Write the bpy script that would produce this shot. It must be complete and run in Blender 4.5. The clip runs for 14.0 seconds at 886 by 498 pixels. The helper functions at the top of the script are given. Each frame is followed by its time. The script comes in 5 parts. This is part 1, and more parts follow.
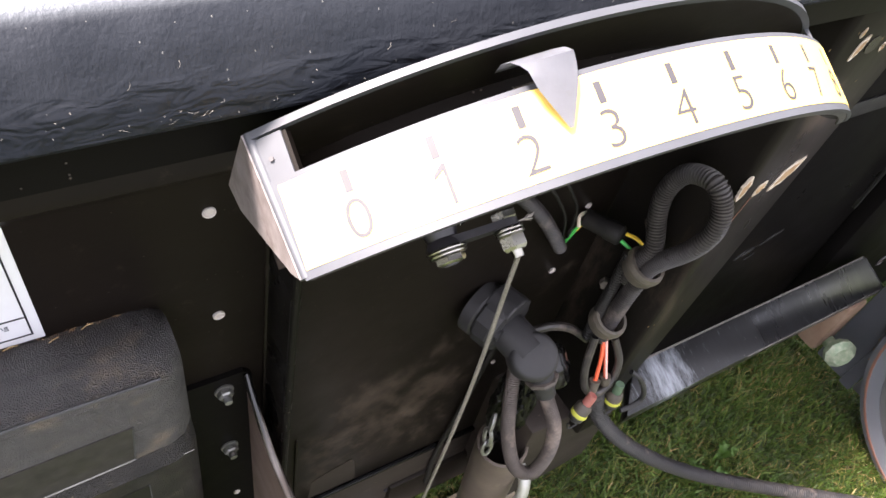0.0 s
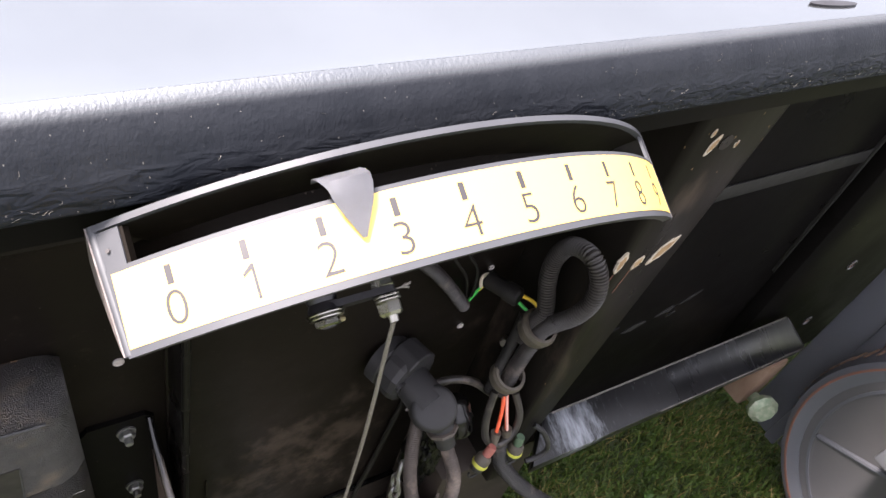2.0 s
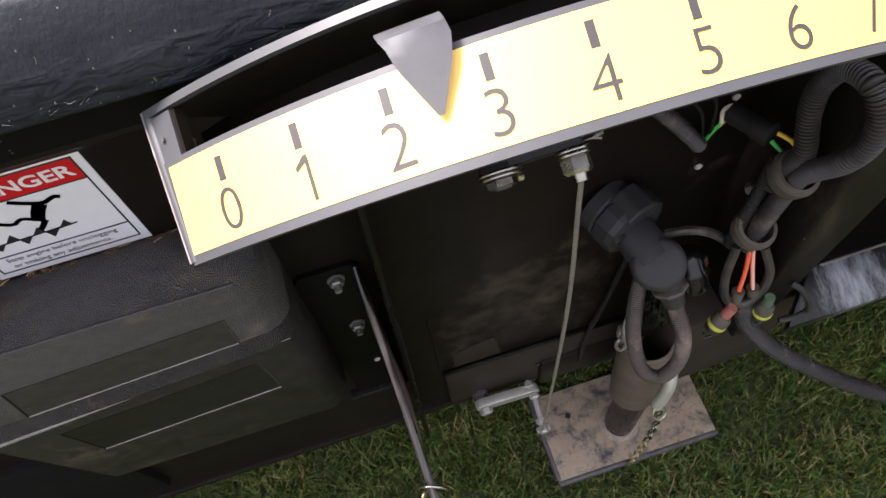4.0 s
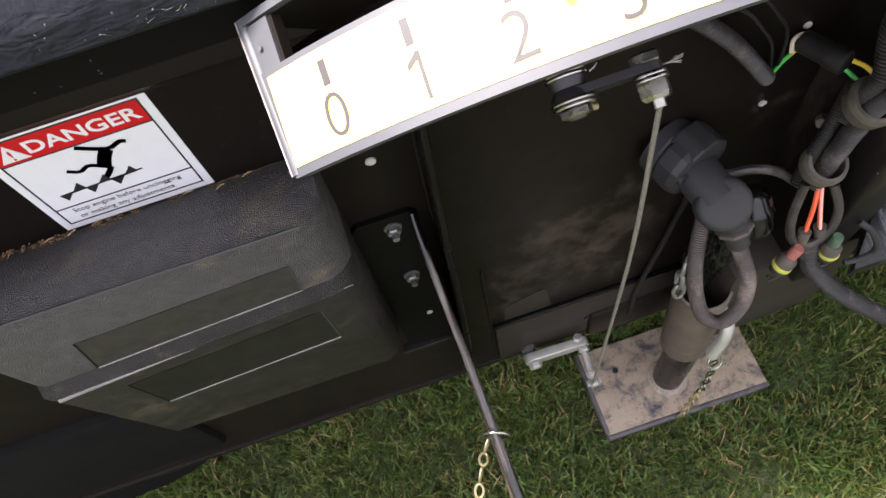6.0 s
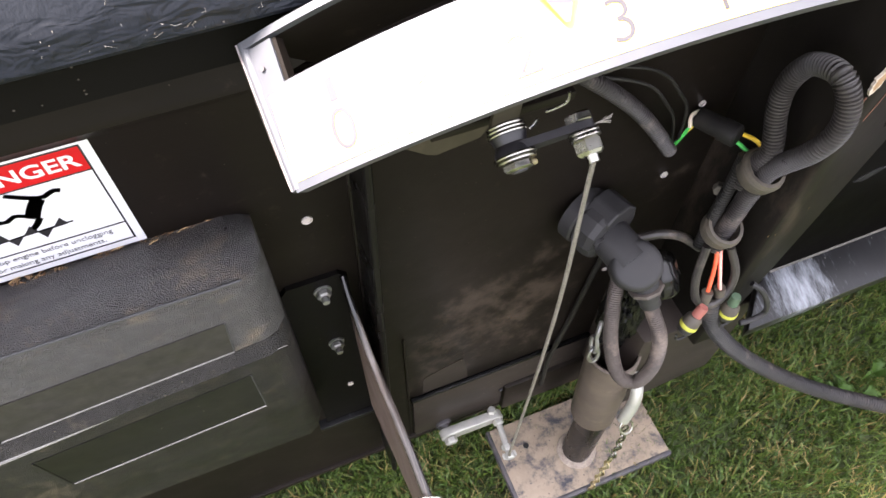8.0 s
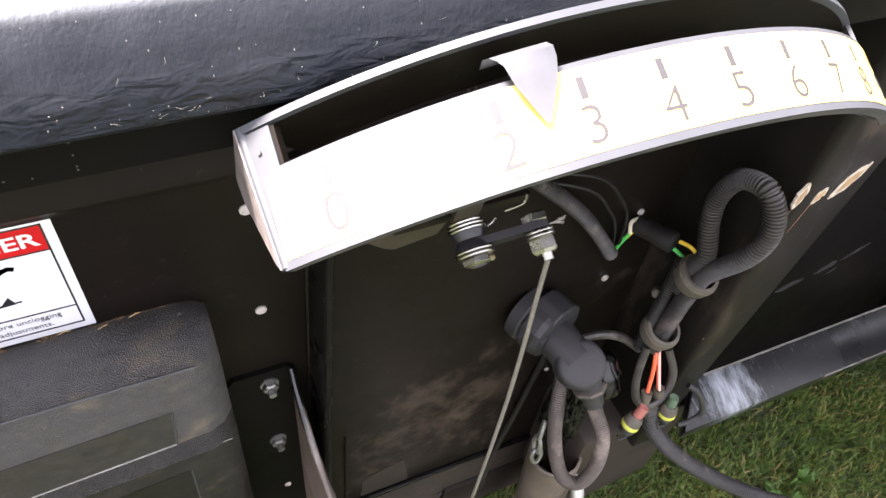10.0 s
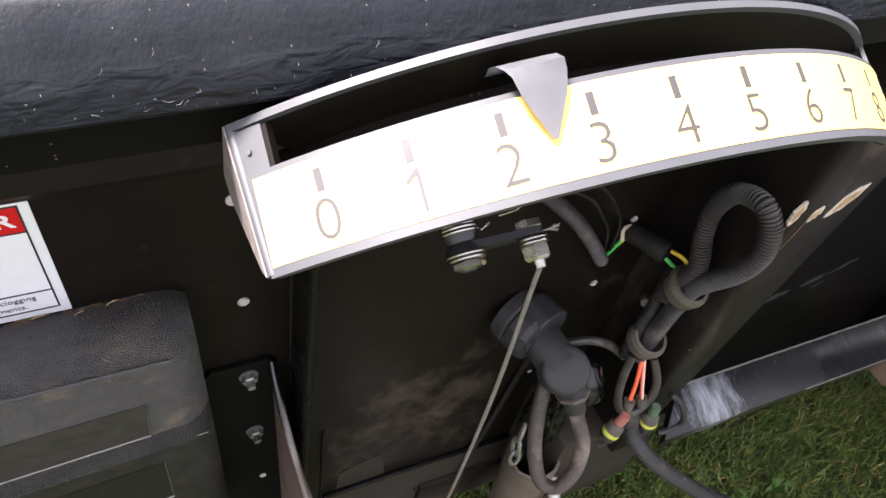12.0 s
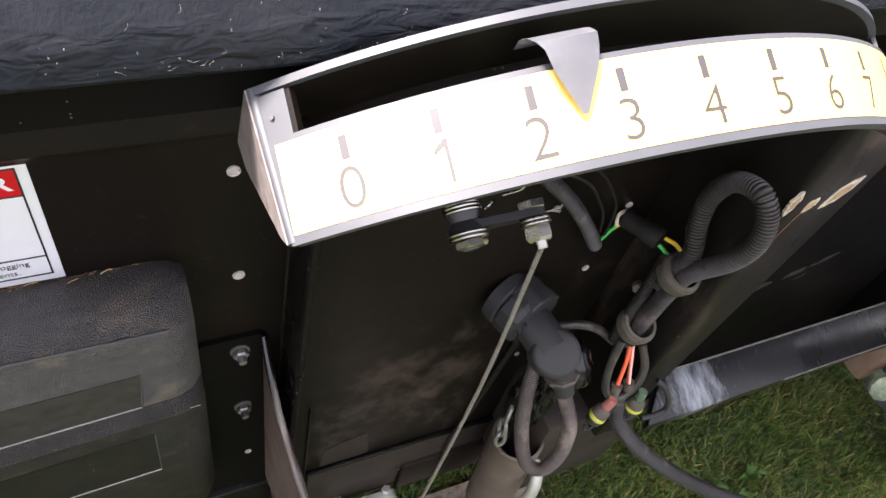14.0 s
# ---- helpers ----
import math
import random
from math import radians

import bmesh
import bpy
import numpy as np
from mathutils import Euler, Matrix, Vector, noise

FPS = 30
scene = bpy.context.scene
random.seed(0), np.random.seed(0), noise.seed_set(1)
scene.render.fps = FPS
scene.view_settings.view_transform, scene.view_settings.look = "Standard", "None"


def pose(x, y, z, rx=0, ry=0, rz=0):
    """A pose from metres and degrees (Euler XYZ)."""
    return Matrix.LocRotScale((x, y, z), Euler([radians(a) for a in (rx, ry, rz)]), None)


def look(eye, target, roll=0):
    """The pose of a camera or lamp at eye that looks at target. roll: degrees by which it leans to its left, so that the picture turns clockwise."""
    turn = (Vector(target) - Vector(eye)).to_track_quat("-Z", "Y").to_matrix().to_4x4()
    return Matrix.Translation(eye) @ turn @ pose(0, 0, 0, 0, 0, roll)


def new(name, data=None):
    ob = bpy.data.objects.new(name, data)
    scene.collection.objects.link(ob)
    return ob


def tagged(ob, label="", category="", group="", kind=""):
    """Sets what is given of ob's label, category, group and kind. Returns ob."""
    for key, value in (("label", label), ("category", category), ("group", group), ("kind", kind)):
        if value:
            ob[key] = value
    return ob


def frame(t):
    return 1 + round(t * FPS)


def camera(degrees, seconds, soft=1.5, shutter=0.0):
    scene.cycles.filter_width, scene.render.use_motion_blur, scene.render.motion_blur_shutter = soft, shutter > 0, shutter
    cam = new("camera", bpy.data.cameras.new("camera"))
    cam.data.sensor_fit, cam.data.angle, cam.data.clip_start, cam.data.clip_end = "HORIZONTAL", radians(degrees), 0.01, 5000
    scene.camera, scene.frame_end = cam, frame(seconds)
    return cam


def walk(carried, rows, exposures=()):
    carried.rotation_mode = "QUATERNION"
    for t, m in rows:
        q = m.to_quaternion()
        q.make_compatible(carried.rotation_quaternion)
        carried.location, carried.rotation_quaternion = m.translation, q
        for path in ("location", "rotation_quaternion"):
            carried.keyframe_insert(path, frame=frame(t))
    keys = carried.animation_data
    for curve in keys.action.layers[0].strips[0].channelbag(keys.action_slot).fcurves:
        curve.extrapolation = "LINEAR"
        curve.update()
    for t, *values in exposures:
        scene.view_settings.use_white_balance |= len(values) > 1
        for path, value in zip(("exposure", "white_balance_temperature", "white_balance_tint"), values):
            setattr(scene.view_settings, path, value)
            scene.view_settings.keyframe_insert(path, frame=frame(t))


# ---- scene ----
cam = camera(62.73, 14.0)
METRES, EYE, TILT, LEAN, TURN = 0.43, 1.23, -49.0, -10.0, -29.5
ROWS = [
    (0, -0.0000, -0.0000, -0.0000, -0.00, -0.00, 0.00),
    (0.5, 0.0376, -0.0201, -0.0223, -0.18, 2.14, 1.45),
    (1, 0.0293, -0.0436, -0.0556, -2.59, 4.84, 2.29),
    (1.5, 0.1142, -0.1140, -0.0085, -5.11, 6.98, 0.31),
    (2, 0.1486, -0.1013, 0.0559, -2.04, 2.64, -2.51),
    (2.5, 0.1658, -0.0542, 0.0709, 2.55, -0.65, -2.70),
    (3, 0.1875, -0.0495, 0.1177, 5.43, -4.07, -1.88),
    (3.5, 0.2115, 0.0243, 0.1145, 11.02, -6.77, -1.16),
    (4, 0.2586, 0.1062, 0.1110, 19.19, -12.48, -0.10),
    (4.2, 0.2580, 0.1147, 0.1049, 21.63, -14.29, 1.14),
    (6.3, 0.1863, 0.0853, 0.0536, 20.54, -14.86, 2.05),
    (6.5, 0.1929, 0.0620, 0.0419, 18.32, -12.61, 2.14),
    (7, 0.1747, 0.0401, 0.0291, 14.51, -9.19, 1.72),
    (9.3, 0.0720, 0.0431, -0.0203, 9.39, -3.87, -0.56),
    (9.5, 0.0763, 0.0244, -0.0209, 8.56, -2.59, -0.71),
    (10, 0.0876, 0.0013, -0.0095, 6.87, 0.54, -1.40),
    (10.5, 0.0805, -0.0061, 0.0043, 6.32, 2.24, -2.30),
    (11, 0.0891, 0.0044, 0.0071, 6.54, 1.71, -2.66),
    (11.5, 0.0816, 0.0196, 0.0082, 6.14, 0.42, -3.63),
    (12, 0.0767, 0.0261, 0.0108, 5.75, -0.34, -4.31),
    (12.5, 0.0768, 0.0298, 0.0127, 5.12, -0.11, -5.12),
    (13, 0.0731, 0.0231, 0.0091, 4.33, -0.20, -5.85),
    (13.5, 0.0606, 0.0361, 0.0020, 3.93, -1.16, -6.21),
    (14, 0.0433, 0.0275, -0.0014, 4.08, -1.42, -6.06),
]
EXPOSURES = [(0.0, 2.41, 6600, 20), (1.5, 2.0, 6600, 20), (2.5, 1.93, 6600, 20), (3.5, 1.58, 6600, 20), (4.0, 1.45, 6600, 20), (4.2, 1.45, 6600, 20), (6.3, 2.2, 6600, 20), (6.5, 2.32, 6600, 20), (7.0, 2.8, 6600, 20), (9.5, 2.84, 6600, 20), (10.0, 2.7, 6600, 20), (11.0, 2.16, 6600, 20), (12.5, 2.16, 6600, 20), (14.0, 2.18, 6600, 20)]
walk(cam, [(t, pose(0, 0, EYE, TILT, LEAN, TURN) @ pose(METRES * x, METRES * y, METRES * z, 90 + pitch, roll, yaw)) for t, x, y, z, yaw, pitch, roll in ROWS], EXPOSURES)

# ---- world and sun ----
SUN = Vector((-0.45, 0.19, 0.90)).normalized()
world = bpy.data.worlds.new("sky")
scene.world = world
world.use_nodes = True
wn, wl = world.node_tree.nodes, world.node_tree.links
wn.clear()
sky = wn.new("ShaderNodeTexSky")
sky.sky_type, sky.sun_disc = "NISHITA", False
sky.sun_elevation, sky.sun_rotation = math.asin(SUN.z), math.atan2(SUN.x, SUN.y)
sky.air_density, sky.dust_density, sky.ozone_density = 1.0, 2.5, 1.0
wbg, wout = wn.new("ShaderNodeBackground"), wn.new("ShaderNodeOutputWorld")
wbg.inputs["Strength"].default_value = 0.09
haze = wn.new("ShaderNodeMix")
haze.data_type = "RGBA"
haze.inputs["Factor"].default_value = 0.70
# the haze is about three times as bright overhead as at the horizon
up, height, cover, tint = wn.new("ShaderNodeTexCoord"), wn.new("ShaderNodeSeparateXYZ"), wn.new("ShaderNodeMapRange"), wn.new("ShaderNodeMix")
wl.new(up.outputs["Generated"], height.inputs[0])
wl.new(height.outputs["Z"], cover.inputs["Value"])
tint.data_type = "RGBA"
tint.inputs["A"].default_value = (3.9, 4.0, 4.2, 1)
tint.inputs["B"].default_value = (11.0, 11.3, 11.8, 1)
wl.new(cover.outputs["Result"], tint.inputs["Factor"])
wl.new(tint.outputs["Result"], haze.inputs["B"])
wl.new(sky.outputs[0], haze.inputs["A"])
wl.new(haze.outputs["Result"], wbg.inputs["Color"])
wl.new(wbg.outputs[0], wout.inputs["Surface"])
sun = new("sun", bpy.data.lights.new("sun", "SUN"))
sun.data.energy, sun.data.angle, sun.data.color = 4.8, radians(13.0), (1.0, 0.95, 0.88)
sun.matrix_world = look(SUN * 20, (0, 0, 0))


# ---- materials ----
def material(name, base, rough=0.5, metal=0.0, second=None, amount=0.5, scale=20.0, stretch=(1, 1, 1),
             third=None, third_scale=6.0, third_at=0.62, bump=0.0, bump_scale=200.0, bump_depth=0.001,
             rough_var=0.15, spec=0.5, coat=0.0, voronoi=False, speck=None, speck_scale=300.0, speck_at=0.86, spots=(), spot_gain=0.17, third_detail=8.0, third_width=0.16):
    """A surface with a base colour, a fine second colour, larger patches of dirt or painted reflection and a fine
    relief.
    """
    m = bpy.data.materials.new(name)
    m.use_nodes = True
    n, l = m.node_tree.nodes, m.node_tree.links
    b = n["Principled BSDF"]
    b.inputs["Metallic"].default_value = metal
    b.inputs["Specular IOR Level"].default_value = spec
    b.inputs["Coat Weight"].default_value = coat
    b.inputs["Coat Roughness"].default_value = 0.08
    tc = n.new("ShaderNodeTexCoord")
    mp = n.new("ShaderNodeMapping")
    mp.inputs["Scale"].default_value = stretch
    l.new(tc.outputs["Object"], mp.inputs["Vector"])

    def noise_at(sc, detail=6.0, roughness=0.6):
        t = n.new("ShaderNodeTexNoise")
        t.inputs["Scale"].default_value, t.inputs["Detail"].default_value, t.inputs["Roughness"].default_value = sc, detail, roughness
        l.new(mp.outputs[0], t.inputs["Vector"])
        return t.outputs["Fac"]

    def ramp(fac, lo, hi):
        r = n.new("ShaderNodeMapRange")
        r.inputs["From Min"].default_value, r.inputs["From Max"].default_value = lo, hi
        l.new(fac, r.inputs["Value"])
        return r.outputs["Result"]

    def mix(fac, a, c):
        x = n.new("ShaderNodeMix")
        x.data_type = "RGBA"
        l.new(fac, x.inputs["Factor"])
        for sock, v in ((x.inputs["A"], a), (x.inputs["B"], c)):
            if isinstance(v, tuple):
                sock.default_value = (*v, 1)
            else:
                l.new(v, sock)
        return x.outputs["Result"]

    col = base
    fine = noise_at(scale)
    if second:
        mul = n.new("ShaderNodeMath")
        mul.operation = "MULTIPLY"
        mul.inputs[1].default_value = amount
        l.new(ramp(fine, 0.35, 0.7), mul.inputs[0])
        col = mix(mul.outputs[0], col, second)
    if third:
        level = noise_at(third_scale, third_detail, 0.7)
        if spots:
            where = n.new("ShaderNodeNewGeometry").outputs["Position"]
            for x, y, z, r in spots:
                far = n.new("ShaderNodeVectorMath")
                far.operation = "DISTANCE"
                far.inputs[1].default_value = (x, y, z)
                l.new(where, far.inputs[0])
                lift = n.new("ShaderNodeMapRange")
                lift.interpolation_type = "SMOOTHSTEP"
                lift.inputs["From Max"].default_value = r
                lift.inputs["To Min"].default_value, lift.inputs["To Max"].default_value = spot_gain, 0.0
                l.new(far.outputs["Value"], lift.inputs["Value"])
                plus = n.new("ShaderNodeMath")
                l.new(level, plus.inputs[0])
                l.new(lift.outputs["Result"], plus.inputs[1])
                level = plus.outputs[0]
        patch = ramp(level, third_at, third_at + third_width)
        col = mix(patch, col, third)
    if speck:
        v = n.new("ShaderNodeTexVoronoi")
        v.inputs["Scale"].default_value = speck_scale
        l.new(mp.outputs[0], v.inputs["Vector"])
        near = n.new("ShaderNodeMath")
        near.operation = "LESS_THAN"
        near.inputs[1].default_value = 0.17
        l.new(v.outputs["Distance"], near.inputs[0])
        sep = n.new("ShaderNodeSeparateColor")
        l.new(v.outputs["Color"], sep.inputs[0])
        rare = n.new("ShaderNodeMath")
        rare.operation = "GREATER_THAN"
        rare.inputs[1].default_value = speck_at
        l.new(sep.outputs[0], rare.inputs[0])
        both = n.new("ShaderNodeMath")
        both.operation = "MULTIPLY"
        l.new(near.outputs[0], both.inputs[0])
        l.new(rare.outputs[0], both.inputs[1])
        col = mix(both.outputs[0], col, speck)
    if isinstance(col, tuple):
        b.inputs["Base Color"].default_value = (*col, 1)
    else:
        l.new(col, b.inputs["Base Color"])
    rr = n.new("ShaderNodeMapRange")
    rr.inputs["From Min"].default_value, rr.inputs["From Max"].default_value = 0.3, 0.7
    rr.inputs["To Min"].default_value, rr.inputs["To Max"].default_value = max(0.02, rough - rough_var), min(1.0, rough + rough_var)
    l.new(noise_at(scale * 0.37), rr.inputs["Value"])
    l.new(rr.outputs["Result"], b.inputs["Roughness"])
    if bump:
        bp = n.new("ShaderNodeBump")
        bp.inputs["Strength"].default_value, bp.inputs["Distance"].default_value = bump, bump_depth
        if voronoi:
            v = n.new("ShaderNodeTexVoronoi")
            v.inputs["Scale"].default_value = bump_scale
            l.new(mp.outputs[0], v.inputs["Vector"])
            l.new(v.outputs["Distance"], bp.inputs["Height"])
        else:
            l.new(noise_at(bump_scale, 4.0), bp.inputs["Height"])
        l.new(bp.outputs[0], b.inputs["Normal"])
    return m


DUST = (0.16, 0.12, 0.085)
M = {
    "paint": material("black_paint", (0.0058, 0.0052, 0.0050), 0.36, second=(0.006, 0.0055, 0.005), amount=0.6, scale=9, third=(0.010, 0.0085, 0.0075), third_scale=7, third_at=0.58, bump=0.25, bump_scale=60, bump_depth=0.0006, spec=0.035, speck=(0.06, 0.052, 0.045), speck_scale=330, speck_at=0.97),
    "wall": material("dusty_black_panel", (0.0092, 0.0072, 0.0058), 0.40, second=(0.0155, 0.0118, 0.0092), amount=0.6, scale=8, third=(0.056, 0.042, 0.033), third_scale=52, third_detail=12.0, third_width=0.24, third_at=0.605, spots=((0.175, 0.312, 0.49, 0.05), (0.215, 0.312, 0.49, 0.05), (0.275, 0.312, 0.475, 0.05), (0.23, 0.312, 0.56, 0.06), (0.27, 0.312, 0.53, 0.09), (0.195, 0.312, 0.385, 0.05), (0.155, 0.312, 0.38, 0.04), (0.33, 0.312, 0.50, 0.07), (0.43, 0.312, 0.66, 0.05), (0.17, 0.312, 0.44, 0.07), (0.26, 0.312, 0.44, 0.09), (0.33, 0.312, 0.40, 0.08), (0.317, 0.312, 0.524, 0.05), (0.308, 0.312, 0.60, 0.05), (0.205, 0.312, 0.545, 0.05)), spot_gain=0.15, bump=0.2, bump_scale=45, bump_depth=0.0006, spec=0.10, speck=(0.075, 0.062, 0.052), speck_scale=330, speck_at=0.965),
    "beam": material("dusty_lower_beam", (0.024, 0.019, 0.0162), 0.5, second=(0.036, 0.028, 0.023), amount=0.8, scale=16, stretch=(0.5, 1, 1), third=(0.075, 0.057, 0.046), third_scale=24, third_at=0.60, bump=0.25, bump_scale=60, bump_depth=0.0006, spec=0.2, speck=(0.14, 0.11, 0.085), speck_scale=330, speck_at=0.95),
    "gusset": material("dust_filmed_steel", (0.135, 0.098, 0.083), 0.5, second=(0.095, 0.068, 0.058), amount=0.8, scale=22, third=(0.03, 0.026, 0.024), third_scale=30, third_at=0.60, bump=0.2, bump_scale=90, bump_depth=0.0005, spec=0.3),
    "post": material("worn_black_post", (0.0080, 0.0070, 0.0060), 0.36, second=(0.018, 0.0155, 0.0130), amount=0.8, scale=14, stretch=(1, 1, 0.35), third=(0.060, 0.045, 0.034), third_scale=10, third_at=0.58, spots=((0.50, 0.209, 0.955, 0.05), (0.515, 0.209, 0.93, 0.04)), bump=0.25, bump_scale=70, bump_depth=0.0006, spec=0.06, speck=(0.22, 0.15, 0.08), speck_scale=330, speck_at=0.97),
    # the lid's grey-teal patches paint in reflections of the surroundings
    "lid": material("glossy_lid_sheet", (0.30, 0.32, 0.33), 0.11, metal=0.9, second=(0.23, 0.25, 0.262), amount=0.8, scale=3, third=(0.15, 0.175, 0.19), third_scale=9, third_at=0.66, spots=((1.0, 0.9, 1.108, 1.0), (0.75, 0.5, 1.108, 0.35)), bump=0.05, bump_scale=12, bump_depth=0.002, rough_var=0.05),
    "fascia": material("grained_navy_black_lip", (0.0140, 0.0162, 0.0205), 0.50, second=(0.0215, 0.0240, 0.0292), amount=0.8, scale=60, stretch=(1.0, 1, 0.4), bump=0.6, bump_scale=520, bump_depth=0.0008, spec=0.08, speck=(0.12, 0.12, 0.115), speck_scale=720, speck_at=0.93),
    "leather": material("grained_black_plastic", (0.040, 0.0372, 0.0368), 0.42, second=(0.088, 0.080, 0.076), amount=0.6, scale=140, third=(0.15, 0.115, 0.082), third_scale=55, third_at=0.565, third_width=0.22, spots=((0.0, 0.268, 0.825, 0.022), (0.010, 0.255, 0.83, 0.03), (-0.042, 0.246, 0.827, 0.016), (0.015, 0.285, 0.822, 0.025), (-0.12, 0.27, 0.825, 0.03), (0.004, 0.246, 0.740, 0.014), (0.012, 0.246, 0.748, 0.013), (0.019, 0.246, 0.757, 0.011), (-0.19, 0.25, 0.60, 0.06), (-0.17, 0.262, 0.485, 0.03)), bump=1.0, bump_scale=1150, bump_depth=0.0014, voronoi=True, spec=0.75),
    # the same grained plastic, with the lower shell's shade put into the colour
    "leather_shaded": material("shaded_grained_plastic", (0.0140, 0.0128, 0.0122), 0.46, second=(0.031, 0.027, 0.0245), amount=0.6, scale=60, third=(0.085, 0.068, 0.048), third_scale=70, third_at=0.56, third_width=0.22, spots=((-0.19, 0.25, 0.60, 0.06), (-0.17, 0.262, 0.485, 0.03)), bump=0.7, bump_scale=1050, bump_depth=0.0014, voronoi=True, spec=0.35, speck=(0.16, 0.13, 0.09), speck_scale=420, speck_at=0.96),
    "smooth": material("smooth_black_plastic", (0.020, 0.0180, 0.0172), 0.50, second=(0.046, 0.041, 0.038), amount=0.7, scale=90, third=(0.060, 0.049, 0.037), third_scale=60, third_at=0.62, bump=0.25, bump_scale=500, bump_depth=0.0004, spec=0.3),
    # darker copy of the smooth plastic, for the shaded lower panel and left edges
    "smooth_shaded": material("shaded_smooth_plastic", (0.0075, 0.007, 0.0065), 0.46, second=(0.012, 0.011, 0.010), amount=0.7, scale=25, third=(0.030, 0.025, 0.018), third_scale=34, third_at=0.62, spec=0.25, speck=(0.30, 0.26, 0.20), speck_scale=260, speck_at=0.985),
    "ridge": material("ridge_highlight", (0.055, 0.055, 0.058), 0.4, second=(0.035, 0.035, 0.037), amount=0.8, scale=60),
    "bead": material("scratched_lit_plastic", (0.24, 0.23, 0.215), 0.35, second=(0.10, 0.095, 0.088), amount=0.8, scale=40, stretch=(0.3, 1, 1)),
    # rail: rubbed streaks, plus a sky highlight painted as pale spots by the post
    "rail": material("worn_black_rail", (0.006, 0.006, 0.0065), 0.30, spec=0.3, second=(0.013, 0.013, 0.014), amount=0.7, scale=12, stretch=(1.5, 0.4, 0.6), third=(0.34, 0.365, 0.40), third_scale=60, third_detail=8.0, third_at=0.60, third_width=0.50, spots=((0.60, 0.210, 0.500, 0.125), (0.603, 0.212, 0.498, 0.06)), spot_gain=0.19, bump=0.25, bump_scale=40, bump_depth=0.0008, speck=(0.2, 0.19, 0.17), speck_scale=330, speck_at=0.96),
    "rubber": material("grey_black_rubber", (0.022, 0.0215, 0.0225), 0.5, second=(0.031, 0.029, 0.029), amount=0.7, scale=45, third=(0.085, 0.072, 0.06), third_scale=30, third_at=0.62, bump=0.3, bump_scale=300, bump_depth=0.0003, spec=0.32),
    "conduit": material("dusty_corrugated_plastic", (0.066, 0.055, 0.049), 0.5, second=(0.11, 0.092, 0.080), amount=0.8, scale=70, third=(0.24, 0.19, 0.155), third_scale=16, third_at=0.50, spec=0.3),
    "conduit_mid": material("grey_corrugated_plastic", (0.024, 0.0215, 0.020), 0.38, second=(0.050, 0.044, 0.040), amount=0.8, scale=70, third=(0.15, 0.122, 0.10), third_scale=16, third_at=0.54, spec=0.4),
    "conduit_dark": material("dark_corrugated_plastic", (0.024, 0.0235, 0.025), 0.42, second=(0.052, 0.047, 0.044), amount=0.6, scale=70, third=(0.17, 0.14, 0.12), third_scale=20, third_at=0.56, spec=0.5),
    "tie_black": material("dusty_black_tape", (0.011, 0.0105, 0.010), 0.55, second=(0.022, 0.019, 0.016), amount=0.7, scale=60, bump=0.3, bump_scale=200, bump_depth=0.0005, spec=0.3),
    "tie": material("dusty_clamp_rubber", (0.050, 0.043, 0.035), 0.6, second=(0.11, 0.09, 0.065), amount=0.8, scale=50, bump=0.2, bump_scale=200, bump_depth=0.0004),
    "zinc": material("zinc_plate", (0.44, 0.43, 0.39), 0.24, metal=1.0, second=(0.33, 0.315, 0.275), amount=0.7, scale=90, third=(0.26, 0.23, 0.18), third_scale=60, third_at=0.62, bump=0.2, bump_scale=300, bump_depth=0.0003, rough_var=0.08),
    "dull_zinc": material("dull_zinc_plate", (0.30, 0.30, 0.29), 0.42, metal=0.7, second=(0.20, 0.195, 0.18), amount=0.8, scale=90, third=(0.12, 0.105, 0.09), third_scale=60, third_at=0.58),
    "galv": material("galvanised_steel", (0.46, 0.45, 0.41), 0.45, metal=0.6, second=(0.34, 0.345, 0.325), amount=0.7, scale=60, third=(0.36, 0.30, 0.22), third_scale=35, third_at=0.57, bump=0.25, bump_scale=220, bump_depth=0.0004),
    "sheet": material("grey_metal_sheet", (0.066, 0.069, 0.077), 0.46, metal=0.2, second=(0.050, 0.052, 0.058), amount=0.6, scale=40, third=(0.07, 0.06, 0.055), third_scale=30, third_at=0.66, bump=0.12, bump_scale=200, bump_depth=0.0003),
    "pointer": material("grey_pointer_metal", (0.20, 0.205, 0.225), 0.45, metal=0.2, second=(0.15, 0.153, 0.17), amount=0.6, scale=60, third=(0.17, 0.165, 0.16), third_scale=30, third_at=0.62, bump=0.2, bump_scale=150, bump_depth=0.0004),
    "gloss": material("glossy_black_film", (0.005, 0.005, 0.0052), 0.16, second=(0.010, 0.0092, 0.0088), amount=0.5, scale=30, rough_var=0.06, spec=0.16, bump=0.5, bump_scale=160, bump_depth=0.0012),
    "tape": material("black_tape", (0.006, 0.0058, 0.0056), 0.22, second=(0.012, 0.0105, 0.0095), amount=0.6, scale=60, spec=0.4, rough_var=0.08),
    "strap": material("scuffed_glossy_black", (0.007, 0.0066, 0.0062), 0.16, third=(0.15, 0.122, 0.105), third_scale=13, third_at=0.52, third_width=0.10, stretch=(2.6, 0.10, 0.25), rough_var=0.06, spec=0.6),
    "rib": material("speckled_black_enamel", (0.006, 0.0055, 0.005), 0.30, second=(0.010, 0.009, 0.008), amount=0.6, scale=14, spec=0.06, bump=0.25, bump_scale=60, bump_depth=0.0008, speck=(0.30, 0.27, 0.22), speck_scale=420, speck_at=0.90),
